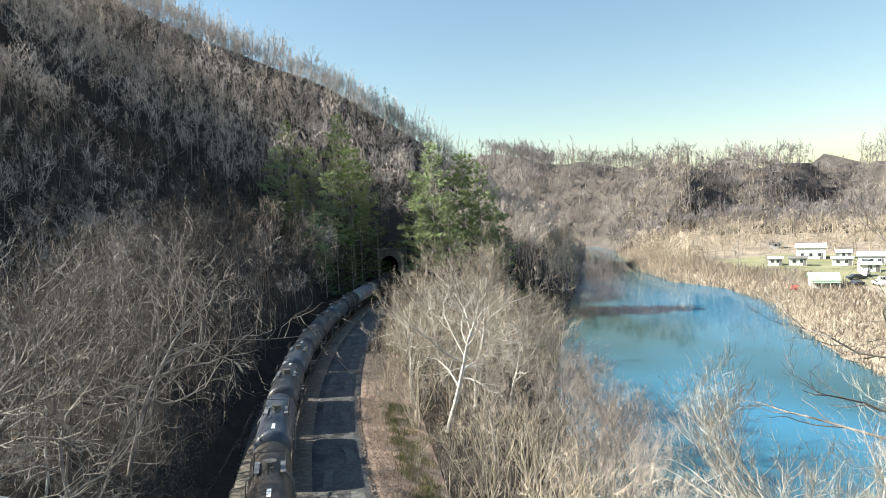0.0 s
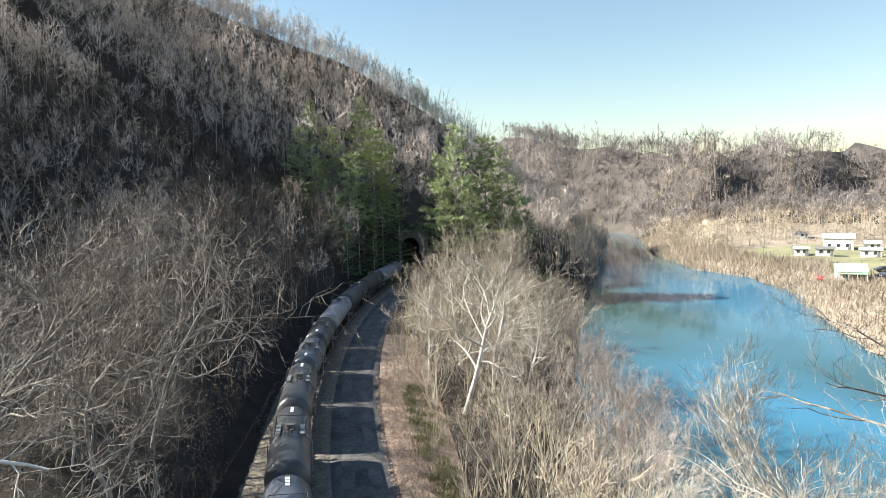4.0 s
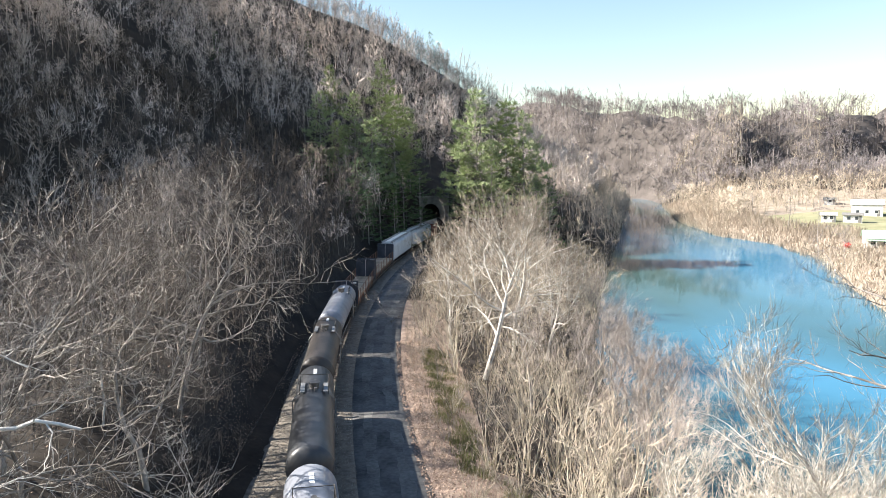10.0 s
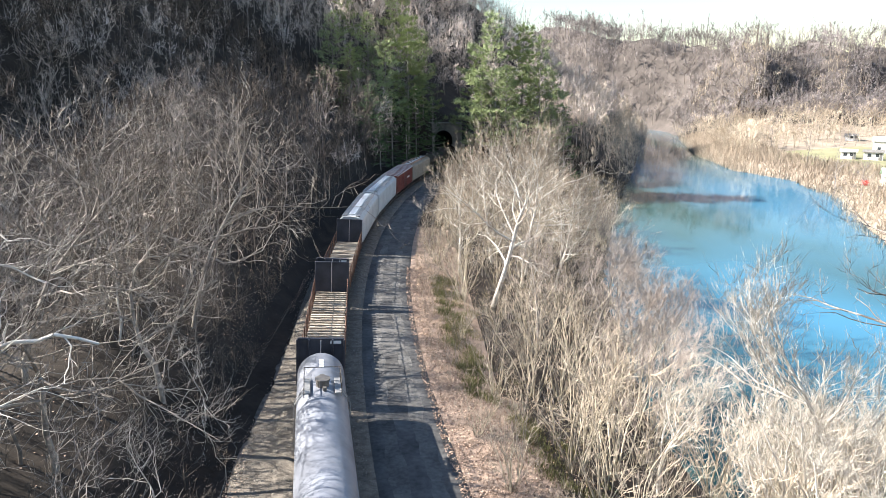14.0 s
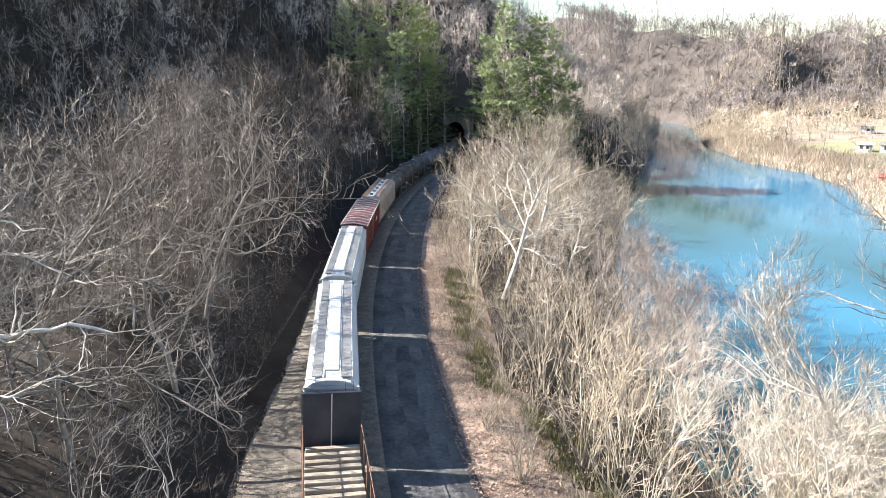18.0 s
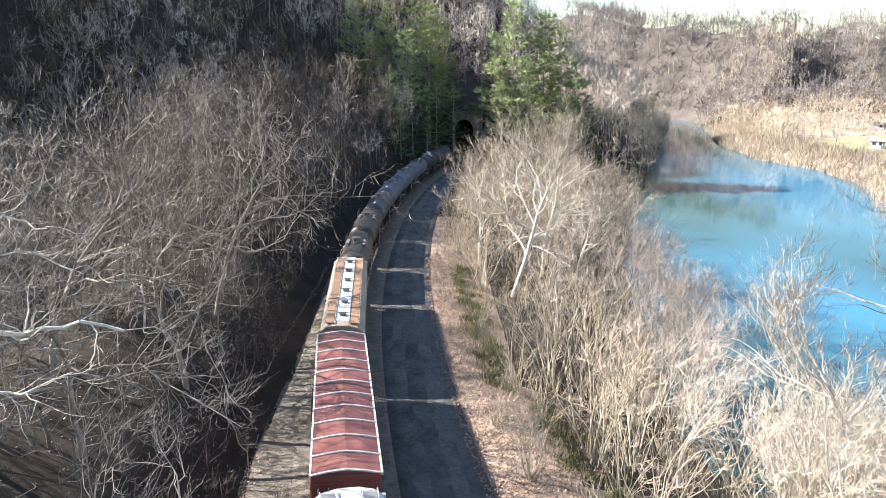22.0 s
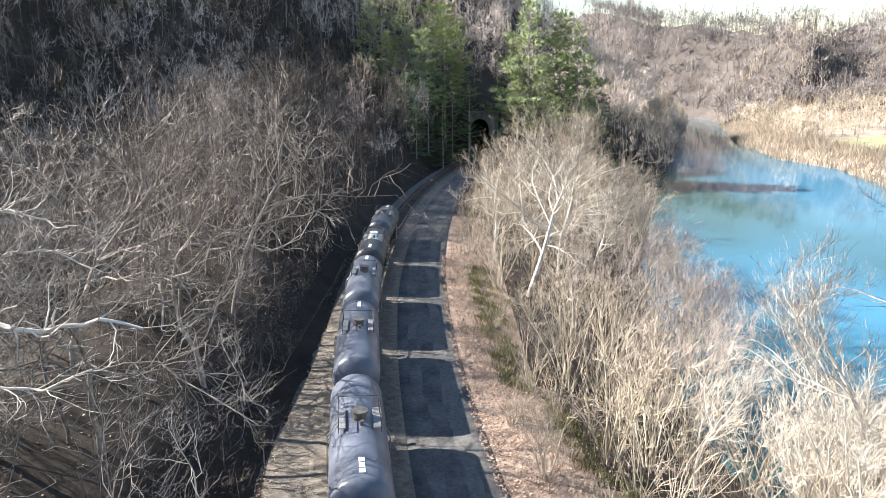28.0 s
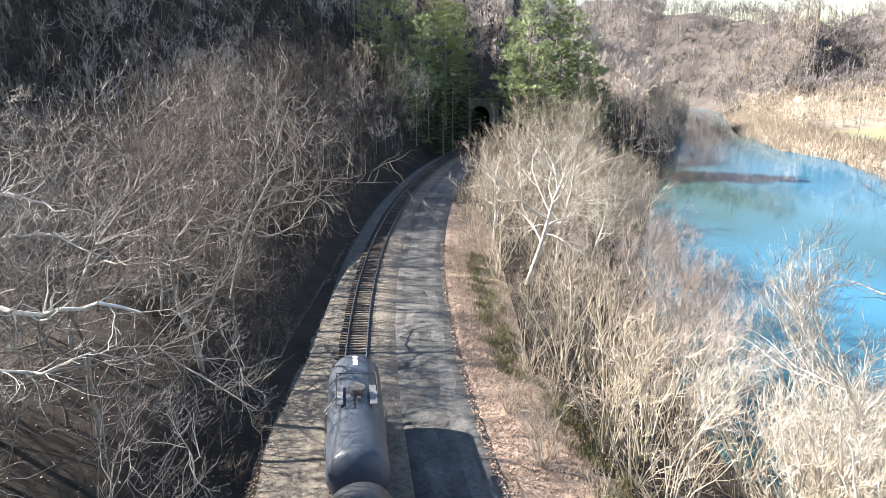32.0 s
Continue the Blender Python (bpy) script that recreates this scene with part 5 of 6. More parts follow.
def tank_car(L, paint_mat, label, hatch_at=0.0, stencil=(1,), white_panel=False, R=1.43, bands=0, group="tank cars"):
    root = empty("tank_car", Matrix.Identity(4), label, "tank car", group)
    zc, lt = 2.9, L - 1.5
    smooth_part("tank", barrel(lt, R, zc), paint_mat, root)
    for k in range(bands):
        y = -lt * 0.32 + lt * 0.64 * k / max(bands - 1, 1)
        bm = bmesh.new()
        bmesh.ops.create_cone(bm, cap_ends=False, segments=28, radius1=R + 0.012, radius2=R + 0.012, depth=0.16, matrix=Matrix.Translation((0, y, zc)) @ Matrix.Rotation(math.pi / 2, 4, "X"))
        part("weld_band", bm, paint_mat, root)
    # sill, bolsters and end platforms
    bm = bmesh.new()
    box(bm, -0.35, 0.35, -L / 2 + 0.55, L / 2 - 0.55, 0.84, 1.16, 0.02)
    part("centre_sill", bm, M_STEELDARK, root)
    for sgn in (-1, 1):
        bm = bmesh.new()
        y = sgn * (L / 2 - 0.85)
        box(bm, -1.45, 1.45, min(y, y + sgn * 0.3), max(y, y + sgn * 0.3), 1.18, 1.26, 0.01)
        part("end_platform", bm, M_GRATING, root)
        bm = bmesh.new()
        for x in (-1.4, 1.4):
            rod(bm, (x, y, 1.2), (x, y, 2.1), 0.022)
        rod(bm, (-1.4, y, 2.1), (1.4, y, 2.1), 0.022)
        part("end_handrail", bm, M_GRATING, root)
        bm = bmesh.new()
        box(bm, -1.1, 1.1, sgn * (L / 2 - 2.1) - 0.25, sgn * (L / 2 - 2.1) + 0.25, 1.0, 1.75, 0.03)
        part("saddle", bm, M_STEELDARK, root)
    # hatch with its valve housing, platform and guard rails
    y0, top = hatch_at, zc + R
    bm = bmesh.new()
    rod(bm, (0, y0, top - 0.12), (0, y0, top + 0.34), 0.36, 16)
    rod(bm, (0, y0, top + 0.34), (0, y0, top + 0.42), 0.42, 16)
    part("hatch", bm, M_HATCHDARK if not white_panel else M_LABEL, root)
    for x, y, h, r in ((0, y0 + 0.75, 0.28, 0.15), (0.1, y0 - 0.7, 0.2, 0.12)):
        bm = bmesh.new()
        rod(bm, (x, y, top - 0.1), (x, y, top + h), r, 10)
        part("valve", bm, M_HATCHDARK, root)
    if white_panel:
        bm = bmesh.new()
        arc = [math.pi / 2 + (j - 3.5) * 0.2 for j in range(8)]
        lines = [[bm.verts.new(((R + 0.015) * math.cos(a), y, zc + (R + 0.015) * math.sin(a))) for a in arc] for y in (y0 - 1.2, y0 + 1.2)]
        for k in range(7):
            bm.faces.new((lines[0][k], lines[0][k + 1], lines[1][k + 1], lines[1][k]))
        bmesh.ops.solidify(bm, geom=bm.faces[:], thickness=0.01)
        part("white_panel", bm, M_LABEL, root, "white-painted patch round the hatch")
    for sgn in (-1, 1):
        x = sgn * 0.66
        z = zc + math.sqrt(R * R - 0.66 ** 2)
        bm = bmesh.new()
        box(bm, min(x, x + sgn * 0.36), max(x, x + sgn * 0.36), y0 - 1.0, y0 + 1.0, z + 0.1, z + 0.16, 0.01)
        part("walkway", bm, M_GRATING, root)
        bm = bmesh.new()
        xr = x + sgn * 0.34
        rod(bm, (xr, y0 - 1.15, top + 0.6), (xr, y0 + 1.15, top + 0.6), 0.03)
        rail = part("guard_rail", bm, M_STEELDARK, root)
        for yy in (-1.15, -0.4, 0.4, 1.15):
            bm = bmesh.new()
            rod(bm, (xr, y0 + yy, z), (xr, y0 + yy, top + 0.6), 0.026)
            part("post", bm, M_STEELDARK, rail)
        bm = bmesh.new()
        xl = sgn * (R + 0.1)
        for yy in (-0.22, 0.22):
            rod(bm, (xl, y0 + yy, 1.0), (xl, y0 + yy, zc + 0.4), 0.025)
            rod(bm, (xl, y0 + yy, zc + 0.4), (x + sgn * 0.2, y0 + yy, z + 0.15), 0.025)
        for k in range(6):
            rod(bm, (xl, y0 - 0.22, 1.1 + 0.36 * k), (xl, y0 + 0.22, 1.1 + 0.36 * k), 0.016)
        part("ladder", bm, M_GRATING, root)
    bm = bmesh.new()
    rod(bm, (-1.0, y0 + 1.15, top + 0.58), (1.0, y0 + 1.15, top + 0.58), 0.024)
    part("cross_rail", bm, M_STEELDARK, root)
    # rows of white lettering along the crown, too small to read
    for sgn in stencil:
        y = sgn * lt * 0.37
        for k in range(3):
            bm = bmesh.new()
            w = 0.13
            box(bm, -w, w, y - 0.62 + 0.43 * k, y - 0.28 + 0.43 * k, top - 0.03, top + 0.012)
            part("lettering", bm, M_LABEL, root)
    for k, x in enumerate((-0.42, -0.26, -0.1, 0.12, 0.28, 0.44)):
        bm = bmesh.new()
        box(bm, x - 0.05, x + 0.05, -lt / 2 - 0.004 + 0.16, -lt / 2 + 0.2, zc + 0.52, zc + 0.64)
        part("lettering", bm, M_LABEL, root)
    running_gear(root, L)
    return root


def covered_hopper(L, body_mat, label, trough=True):
    """Steel covered hopper: sloping ends, roof walks, and a long trough cover or round hatches."""
    root = empty("covered_hopper", Matrix.Identity(4), label, "hopper car", "covered hoppers")
    b = L / 2 - 0.55
    prof = [(1.5, 1.1), (1.6, 1.5), (1.6, 3.7), (1.5, 4.08), (1.1, 4.36), (0.45, 4.5)]
    ring = prof + [(-x, z) for x, z in prof[::-1]]
    bm = bmesh.new()
    rows = [[bm.verts.new((x, y, z)) for x, z in ring] for y in (-b + 0.02, b - 0.02)]
    n = len(ring)
    for k in range(n - 1):
        bm.faces.new((rows[0][k], rows[0][k + 1], rows[1][k + 1], rows[1][k]))
    # ends slope in below the roof
    for r, y, s in ((rows[0], -b, 1), (rows[1], b, -1)):
        low = [bm.verts.new((x * 0.96, y + s * (1.6 * max(0, (3.6 - z) / 2.5)), z)) for x, z in ring]
        for k in range(n - 1):
            bm.faces.new((r[k + 1], r[k], low[k], low[k + 1]))
        bm.faces.new(low if s > 0 else low[::-1])
    bmesh.ops.recalc_face_normals(bm, faces=bm.faces)
    part("body", bm, body_mat, root)
    for sgn in (-1, 1):
        bm = bmesh.new()
        for x in (-1.5, -0.5, 0.5, 1.5):
            box(bm, x - 0.05, x + 0.05, sgn * (b - 0.05) - 0.06, sgn * (b - 0.05) + 0.06, 1.0, 4.1, 0.01)
        box(bm, -1.6, 1.6, sgn * (b - 0.05) - 0.08, sgn * (b - 0.05) + 0.08, 3.96, 4.12, 0.01)
        part("end_frame", bm, body_mat, root)
        bm = bmesh.new()
        box(bm, -1.52, 1.52, sgn * b - 0.2, sgn * b + 0.2, 1.0, 1.12, 0.01)
        part("end_platform", bm, M_GRATING, root)
        bm = bmesh.new()
        for x in (-1.25, -0.8):
            rod(bm, (x * sgn, sgn * (b + 0.06), 1.0), (x * sgn, sgn * (b + 0.06), 4.5), 0.024)
        for k in range(9):
            rod(bm, (-1.25 * sgn, sgn * (b + 0.06), 1.2 + 0.38 * k), (-0.8 * sgn, sgn * (b + 0.06), 1.2 + 0.38 * k), 0.016)
        part("ladder", bm, M_GRATING, root)
        # roof walks along each side, with a raised edge
        bm = bmesh.new()
        box(bm, sgn * 0.86 - 0.28, sgn * 0.86 + 0.28, -b + 0.4, b - 0.4, 4.52, 4.56)
        for y in np.arange(-b + 0.8, b, 1.6):
            box(bm, sgn * 0.86 - 0.3, sgn * 0.86 + 0.3, y - 0.03, y + 0.03, 4.38, 4.52)
        part("roof_walk", bm, M_GRATING if trough else M_RUSTPANEL, root)
        for x in (0.5, 1.2):
            bm = bmesh.new()
            rod(bm, (sgn * x, -b + 0.3, 4.57), (sgn * x, b - 0.3, 4.57), 0.03, 5)
            part("edge_rail", bm, body_mat, root)
        bm = bmesh.new()
        for y in np.arange(-b + 0.9, b - 0.5, 1.15):
            box(bm, sgn * 1.6 - 0.045, sgn * 1.6 + 0.045, y - 0.04, y + 0.04, 1.2, 3.7)
        part("side_posts", bm, body_mat, root)
    if trough:
        for k in range(4):
            y0, y1 = -b + 1.2 + (2 * b - 2.4) * k / 4 + 0.04, -b + 1.2 + (2 * b - 2.4) * (k + 1) / 4 - 0.04
            bm = bmesh.new()
            box(bm, -0.42, 0.42, y0, y1, 4.5, 4.66, 0.05)
            part("hatch_cover", bm, M_HATCHWHITE, root, "long white trough hatch cover")
    else:
        bm = bmesh.new()
        box(bm, -0.55, 0.55, -b + 0.9, b - 0.9, 4.49, 4.54, 0.01)
        part("roof_sheet", bm, M_HATCHWHITE, root, "white roof sheet between the walks")
        for k in range(6):
            y = -b + 1.9 + (2 * b - 3.8) * k / 5
            bm = bmesh.new()
            rod(bm, (0, y, 4.54), (0, y, 4.66), 0.24, 12)
            rod(bm, (0, y, 4.66), (0, y, 4.72), 0.27, 12)
            h = part("hatch", bm, M_HATCHDARK, root, "round hatch with a dark lid")
            bm = bmesh.new()
            box(bm, -0.38, 0.38, y - 0.04, y + 0.04, 4.724, 4.77, 0.01)
            part("hatch_bar", bm, M_GRATING, h)
    bm = bmesh.new()
    box(bm, -0.35, 0.35, -L / 2 + 0.5, L / 2 - 0.5, 0.8, 1.08, 0.02)
    part("centre_sill", bm, M_STEELDARK, root)
    for k in range(3):
        y = (k - 1) * L * 0.22
        bm = bmesh.new()
        bmesh.ops.create_cone(bm, cap_ends=True, segments=4, radius1=0.55, radius2=1.9, depth=0.8, matrix=Matrix.Translation((0, y, 0.78)) @ Matrix.Rotation(math.pi / 4, 4, "Z"))
        part("discharge_bay", bm, body_mat, root)
    running_gear(root, L)
    return root


def boxcar(L):
    root = empty("boxcar", Matrix.Identity(4), "faded red boxcar with a ribbed weathered roof", "boxcar")
    b = L / 2 - 0.5
    bm = bmesh.new()
    box(bm, -1.52, 1.52, -b, b, 1.05, 4.3, 0.03)
    part("body", bm, M_BOXRED, root)
    n = 11
    for k in range(n):
        y0, y1 = -b + 2 * b * k / n, -b + 2 * b * (k + 1) / n
        bm = bmesh.new()
        P = [(-1.58, 4.3), (-0.8, 4.44), (0, 4.52), (0.8, 4.44), (1.58, 4.3)]
        a = [bm.verts.new((x, y0 + 0.05, z)) for x, z in P]
        c = [bm.verts.new((x, y1 - 0.05, z)) for x, z in P]
        d = [bm.verts.new((x, y0 + 0.05, 4.28)) for x, z in (P[0], P[-1])] + [bm.verts.new((x, y1 - 0.05, 4.28)) for x, z in (P[0], P[-1])]
        for j in range(4):
            bm.faces.new((a[j], a[j + 1], c[j + 1], c[j]))
        bm.faces.new((d[0], d[1], a[4], a[3], a[2], a[1], a[0]))
        bm.faces.new((d[2], c[0], c[1], c[2], c[3], c[4], d[3]))
        bmesh.ops.recalc_face_normals(bm, faces=bm.faces)
        part("roof_panel", bm, M_BOXROOF, root)
    for k in range(n + 1):
        y = -b + 2 * b * k / n
        bm = bmesh.new()
        for (x0, z0), (x1, z1) in zip(((-1.6, 4.3), (-0.8, 4.45), (0, 4.54), (0.8, 4.45)), ((-0.8, 4.45), (0, 4.54), (0.8, 4.45), (1.6, 4.3))):
            rod(bm, (x0, y, z0 + 0.02), (x1, y, z1 + 0.02), 0.06, 6)
        part("roof_rib", bm, M_RIB, root, "bare metal roof rib")
    for sgn in (-1, 1):
        bm = bmesh.new()
        box(bm, sgn * 1.585 - 0.05, sgn * 1.585 + 0.05, -b, b, 4.2, 4.33, 0.01)
        part("roof_edge", bm, M_RIB, root)
        bm = bmesh.new()
        box(bm, sgn * 1.56 - 0.035, sgn * 1.56 + 0.035, -1.5, 1.5, 1.15, 4.15, 0.02)
        door = part("door", bm, M_BOXRED, root)
        bm = bmesh.new()
        for y in (-1.0, 0.0, 1.0):
            rod(bm, (sgn * 1.62, y, 1.3), (sgn * 1.62, y, 4.0), 0.03, 5)
        part("door_bar", bm, M_STEELDARK, door)
        for y in np.arange(-b + 0.5, b, 0.95):
            if abs(y) > 1.6:
                bm = bmesh.new()
                box(bm, sgn * 1.55 - 0.04, sgn * 1.55 + 0.04, y - 0.06, y + 0.06, 1.1, 4.2, 0.01)
                part("side_post", bm, M_BOXRED, root)
        bm = bmesh.new()
        for k in range(5):
            box(bm, -1.4, 1.4, sgn * b - 0.05, sgn * b + 0.05, 1.4 + 0.58 * k, 1.6 + 0.58 * k, 0.03)
        part("end_corrugation", bm, M_BOXRED, root)
        for k in range(5):
            bm = bmesh.new()
            box(bm, sgn * 1.604 - 0.006, sgn * 1.604 + 0.006, 2.4 + 0.5 * k, 2.75 + 0.5 * k, 2.6, 3.0)
            part("lettering", bm, M_LABEL, root)
    bm = bmesh.new()
    box(bm, -0.35, 0.35, -L / 2 + 0.5, L / 2 - 0.5, 0.75, 1.05, 0.02)
    part("centre_sill", bm, M_STEELDARK, root)
    running_gear(root, L)
    return root


def bulkhead_car(L, tiers):
    root = empty("bulkhead_flatcar", Matrix.Identity(4), "bulkhead flat car loaded with rows of sawn timber", "flat car", "bulkhead flat cars")
    b = L / 2 - 0.5
    bm = bmesh.new()
    box(bm, -1.55, 1.55, -b, b, 0.95, 1.2, 0.02)
    part("deck", bm, M_STEELDARK, root)
    bm = bmesh.new()
    box(bm, -0.35, 0.35, -b, b, 0.65, 0.946, 0.02)
    part("centre_sill", bm, M_STEELDARK, root)
    for sgn in (-1, 1):
        y = sgn * (b - 0.2)
        bm = bmesh.new()
        box(bm, -1.6, 1.6, y - 0.1, y + 0.1, 1.204, 4.45, 0.02)
        bh = part("bulkhead", bm, M_BULK, root, "dark steel end bulkhead")
        for x in (-1.5, -0.75, 0.75, 1.5):
            bm = bmesh.new()
            box(bm, x - 0.06, x + 0.06, min(y + sgn * 0.1, y + sgn * 0.28), max(y + sgn * 0.1, y + sgn * 0.28), 1.25, 4.4, 0.02)
            part("post", bm, M_BULK, bh)
        bm = bmesh.new()
        box(bm, -0.03, 0.03, y - sgn * 0.1 - 0.02, y - sgn * 0.1 + 0.02, 1.3, 4.4)
        box(bm, -0.03, 0.03, y + sgn * 0.28 - 0.02, y + sgn * 0.28 + 0.02, 1.3, 4.4)
        part("centre_strip", bm, M_RIB, bh, "pale metal strip")
        bm = bmesh.new()
        box(bm, 0.6, 1.3, y + sgn * 0.105 - 0.01, y + sgn * 0.105 + 0.01, 4.1, 4.3)
        part("lettering", bm, M_LABEL, bh)
        # side stakes and the top wire between them
        ys = np.linspace(-b + 0.9, b - 0.9, 11)
        for yy in ys:
            bm = bmesh.new()
            box(bm, sgn * 1.6 - 0.05, sgn * 1.6 + 0.05, yy - 0.05, yy + 0.05, 0.9, 3.0, 0.01)
            part("stake", bm, M_STAKE, root)
        for ya, yb in zip(ys, ys[1:]):
            bm = bmesh.new()
            rod(bm, (sgn * 1.6, ya, 3.0), (sgn * 1.6, yb, 2.96), 0.03, 5)
            part("top_wire", bm, M_STAKE, root)
    running_gear(root, L)
    return root


def timber_load(car_root, L):
    """Cross-laid sawn beams in an open stack on the deck."""
    bm = bmesh.new()
    box(bm, -1.4, 1.4, -0.15, 0.15, -0.11, 0.11, 0.015)
    me = shared("beam", bm, M_TIMBER)
    rg = random.Random(int(L * 10))
    b = L / 2 - 1.3
    bm = bmesh.new()
    box(bm, -1.38, 1.38, -b, b, 1.204, 1.5, 0.02)
    part("lower_tier", bm, M_STAKE, car_root)
    n = 30
    for k in range(n):
        y = -b + 0.2 + (2 * b - 0.4) * k / (n - 1)
        ob = new("beam", me)
        ob.parent = car_root
        ob.matrix_local = pose(rg.uniform(-0.05, 0.05), y, 1.62 + rg.uniform(-0.01, 0.02), 0, rg.uniform(-0.3, 0.3), rg.uniform(-1.2, 1.2))


# consist, from the rear end forward: kind, where its rear and front ends stand on the line at the start
SPEED = 12.46
CARS = []


def add_car(root, rear, front):
    if not root.name.startswith("tank"):
        # loading gauge of the line: bodies a little slimmer than the drawing
        for ob in root.children:
            if ob.data.users == 1:
                ob.data.transform(Matrix.Diagonal((0.94, 1, 1, 1)))
    CARS.append((root, rear, front))
    return root


ENDS = [436.3, 424.0, 411.5, 398.6, 385.7, 373.0, 360.0, 347.1, 334.8]
TAIL = [
    (M_TANKBLUE, "dark slate-blue tank car at the rear of the train", dict(stencil=(1,))),
    (M_TANKBLACK, "black tank car with a white patch round its hatch", dict(white_panel=True, stencil=(-1,))),
    (M_TANKMID, "blue-grey tank car with white lettering", dict(stencil=(1,), bands=2)),
    (M_TANKMID, "dusty grey tank car with streaked sides", dict(stencil=(1,))),
    (M_TANKMID, "slate-grey tank car with a soiled crown", dict(stencil=(-1,), bands=2)),
    (M_TANKDIM, "dirty grey-brown tank car", dict(stencil=(1, -1))),
    (M_TANKBROWN, "sooty brown-black tank car", dict(stencil=())),
    (M_TANKBROWN, "soot-darkened brown tank car", dict(stencil=(), bands=3)),
]
for (m, lab, kw), a, b in zip(TAIL, ENDS, ENDS[1:]):
    add_car(tank_car(a - b, m, lab, **kw), a, b)
add_car(covered_hopper(18.4, M_TAN, "tan rust-streaked covered hopper with six round hatches", False), 334.8, 316.3)
add_car(boxcar(16.9), 316.3, 299.3)
add_car(covered_hopper(20.4, M_HOPPER, "pale grey covered hopper with a white roof hatch"), 299.3, 278.6)
add_car(covered_hopper(20.0, M_HOPPER, "pale grey covered hopper with a bright white roof hatch"), 278.6, 258.4)
for a, b in ((258.4, 237.7), (237.7, 216.5)):
    c = add_car(bulkhead_car(a - b, 2), a, b)
    timber_load(c, a - b)
ENDS = [216.2, 197.7, 180.2, 161.9, 143.2, 130.6, 118.2, 104.3, 91.0, 78.0, 65.0, 51.5, 38.5, 25.5]
FRONT = [
    (M_TANKGREY, "light grey tank car with a grimy crown", dict(stencil=(1,), hatch_at=3.2)),
    (M_TANKBROWN, "sooty brown-black tank car with a pale hatch", dict(stencil=(1,), hatch_at=2.0)),
    (M_TANKBLACK, "long black tank car", dict(stencil=(1,), hatch_at=2.4)),
    (M_TANKGREY, "pale grey tank car with streaks from its hatch", dict(stencil=(1,), hatch_at=3.0, bands=2)),
    (M_TANKBLACK, "short black tank car with white lettering", dict(stencil=(-1,))),
    (M_TANKBLUE, "short dark tank car with a pale crown", dict(stencil=(-1,))),
    (M_TANKDIM, "dusty dark grey tank car", dict(stencil=(1,))),
    (M_TANKDIM, "dusty grey tank car", dict(stencil=(1,), bands=2)),
    (M_TANKBLUE, "dark slate tank car with white lettering", dict(stencil=(1,))),
    (M_TANKDIM, "dirty dark grey tank car", dict(stencil=(1,))),
    (M_TANKBLUE, "slate-blue tank car with lettering", dict(stencil=(-1,))),
    (M_TANKBROWN, "sooty dark tank car", dict(stencil=(-1,), bands=2)),
    (M_TANKBLACK, "black tank car with dusty sides", dict(stencil=(1,))),
]
for (m, lab, kw), a, b in zip(FRONT, ENDS, ENDS[1:]):
    add_car(tank_car(a - b, m, lab, **kw), a, b)


# ---- small cover: leaves and stones ----
def build_leaves():
    rg = np.random.RandomState(17)
    n = 24000
    s = rg.uniform(22, 78, n)
    off = 7.2 + np.abs(rg.normal(0, 1, n)) * 3.4
    left = rg.random_sample(n) < 0.18
    off = np.where(left, -3.6 - np.abs(rg.normal(0, 1, n)) * 2.0, off)
    x = np.interp(s, LINE_S, LINE[:, 0]) + off
    y = np.interp(s, LINE_S, LINE[:, 1])
    z = land(x, y) + 0.03
    z = np.where((off > 2.6) & (off < 8.1), -0.27, z)
    # more of them over the slope
    k = 1200
    y2 = rg.uniform(9, 75, k)
    x2 = np.interp(y2, YY, TX) - 5 - np.abs(rg.normal(0, 1, k)) * 13
    x, y, z = np.concatenate([x, x2]), np.concatenate([y, y2]), np.concatenate([z, land(x2, y2) + 0.03])
    n = n + k
    a = rg.uniform(0, 6.28, n)
    r = rg.uniform(0.03, 0.085, n)
    P = np.stack([x, y, z], 1)
    u = np.stack([np.cos(a), np.sin(a), rg.normal(0, 0.35, n)], 1) * r[:, None]
    v = np.stack([-np.sin(a), np.cos(a), rg.normal(0, 0.35, n)], 1) * (r * 0.7)[:, None]
    V = np.stack([P - u, P + v, P + u, P - v], 1).reshape(-1, 3)
    k = np.arange(n)[:, None] * 4
    T = np.concatenate([k + np.array([[0, 1, 2]]), k + np.array([[0, 2, 3]])])
    tagged(new("fallen_leaves", tri_mesh("fallen_leaves", V, T, M_LEAF)), "fallen brown leaves along the road's verge", "leaves", kind="stuff")


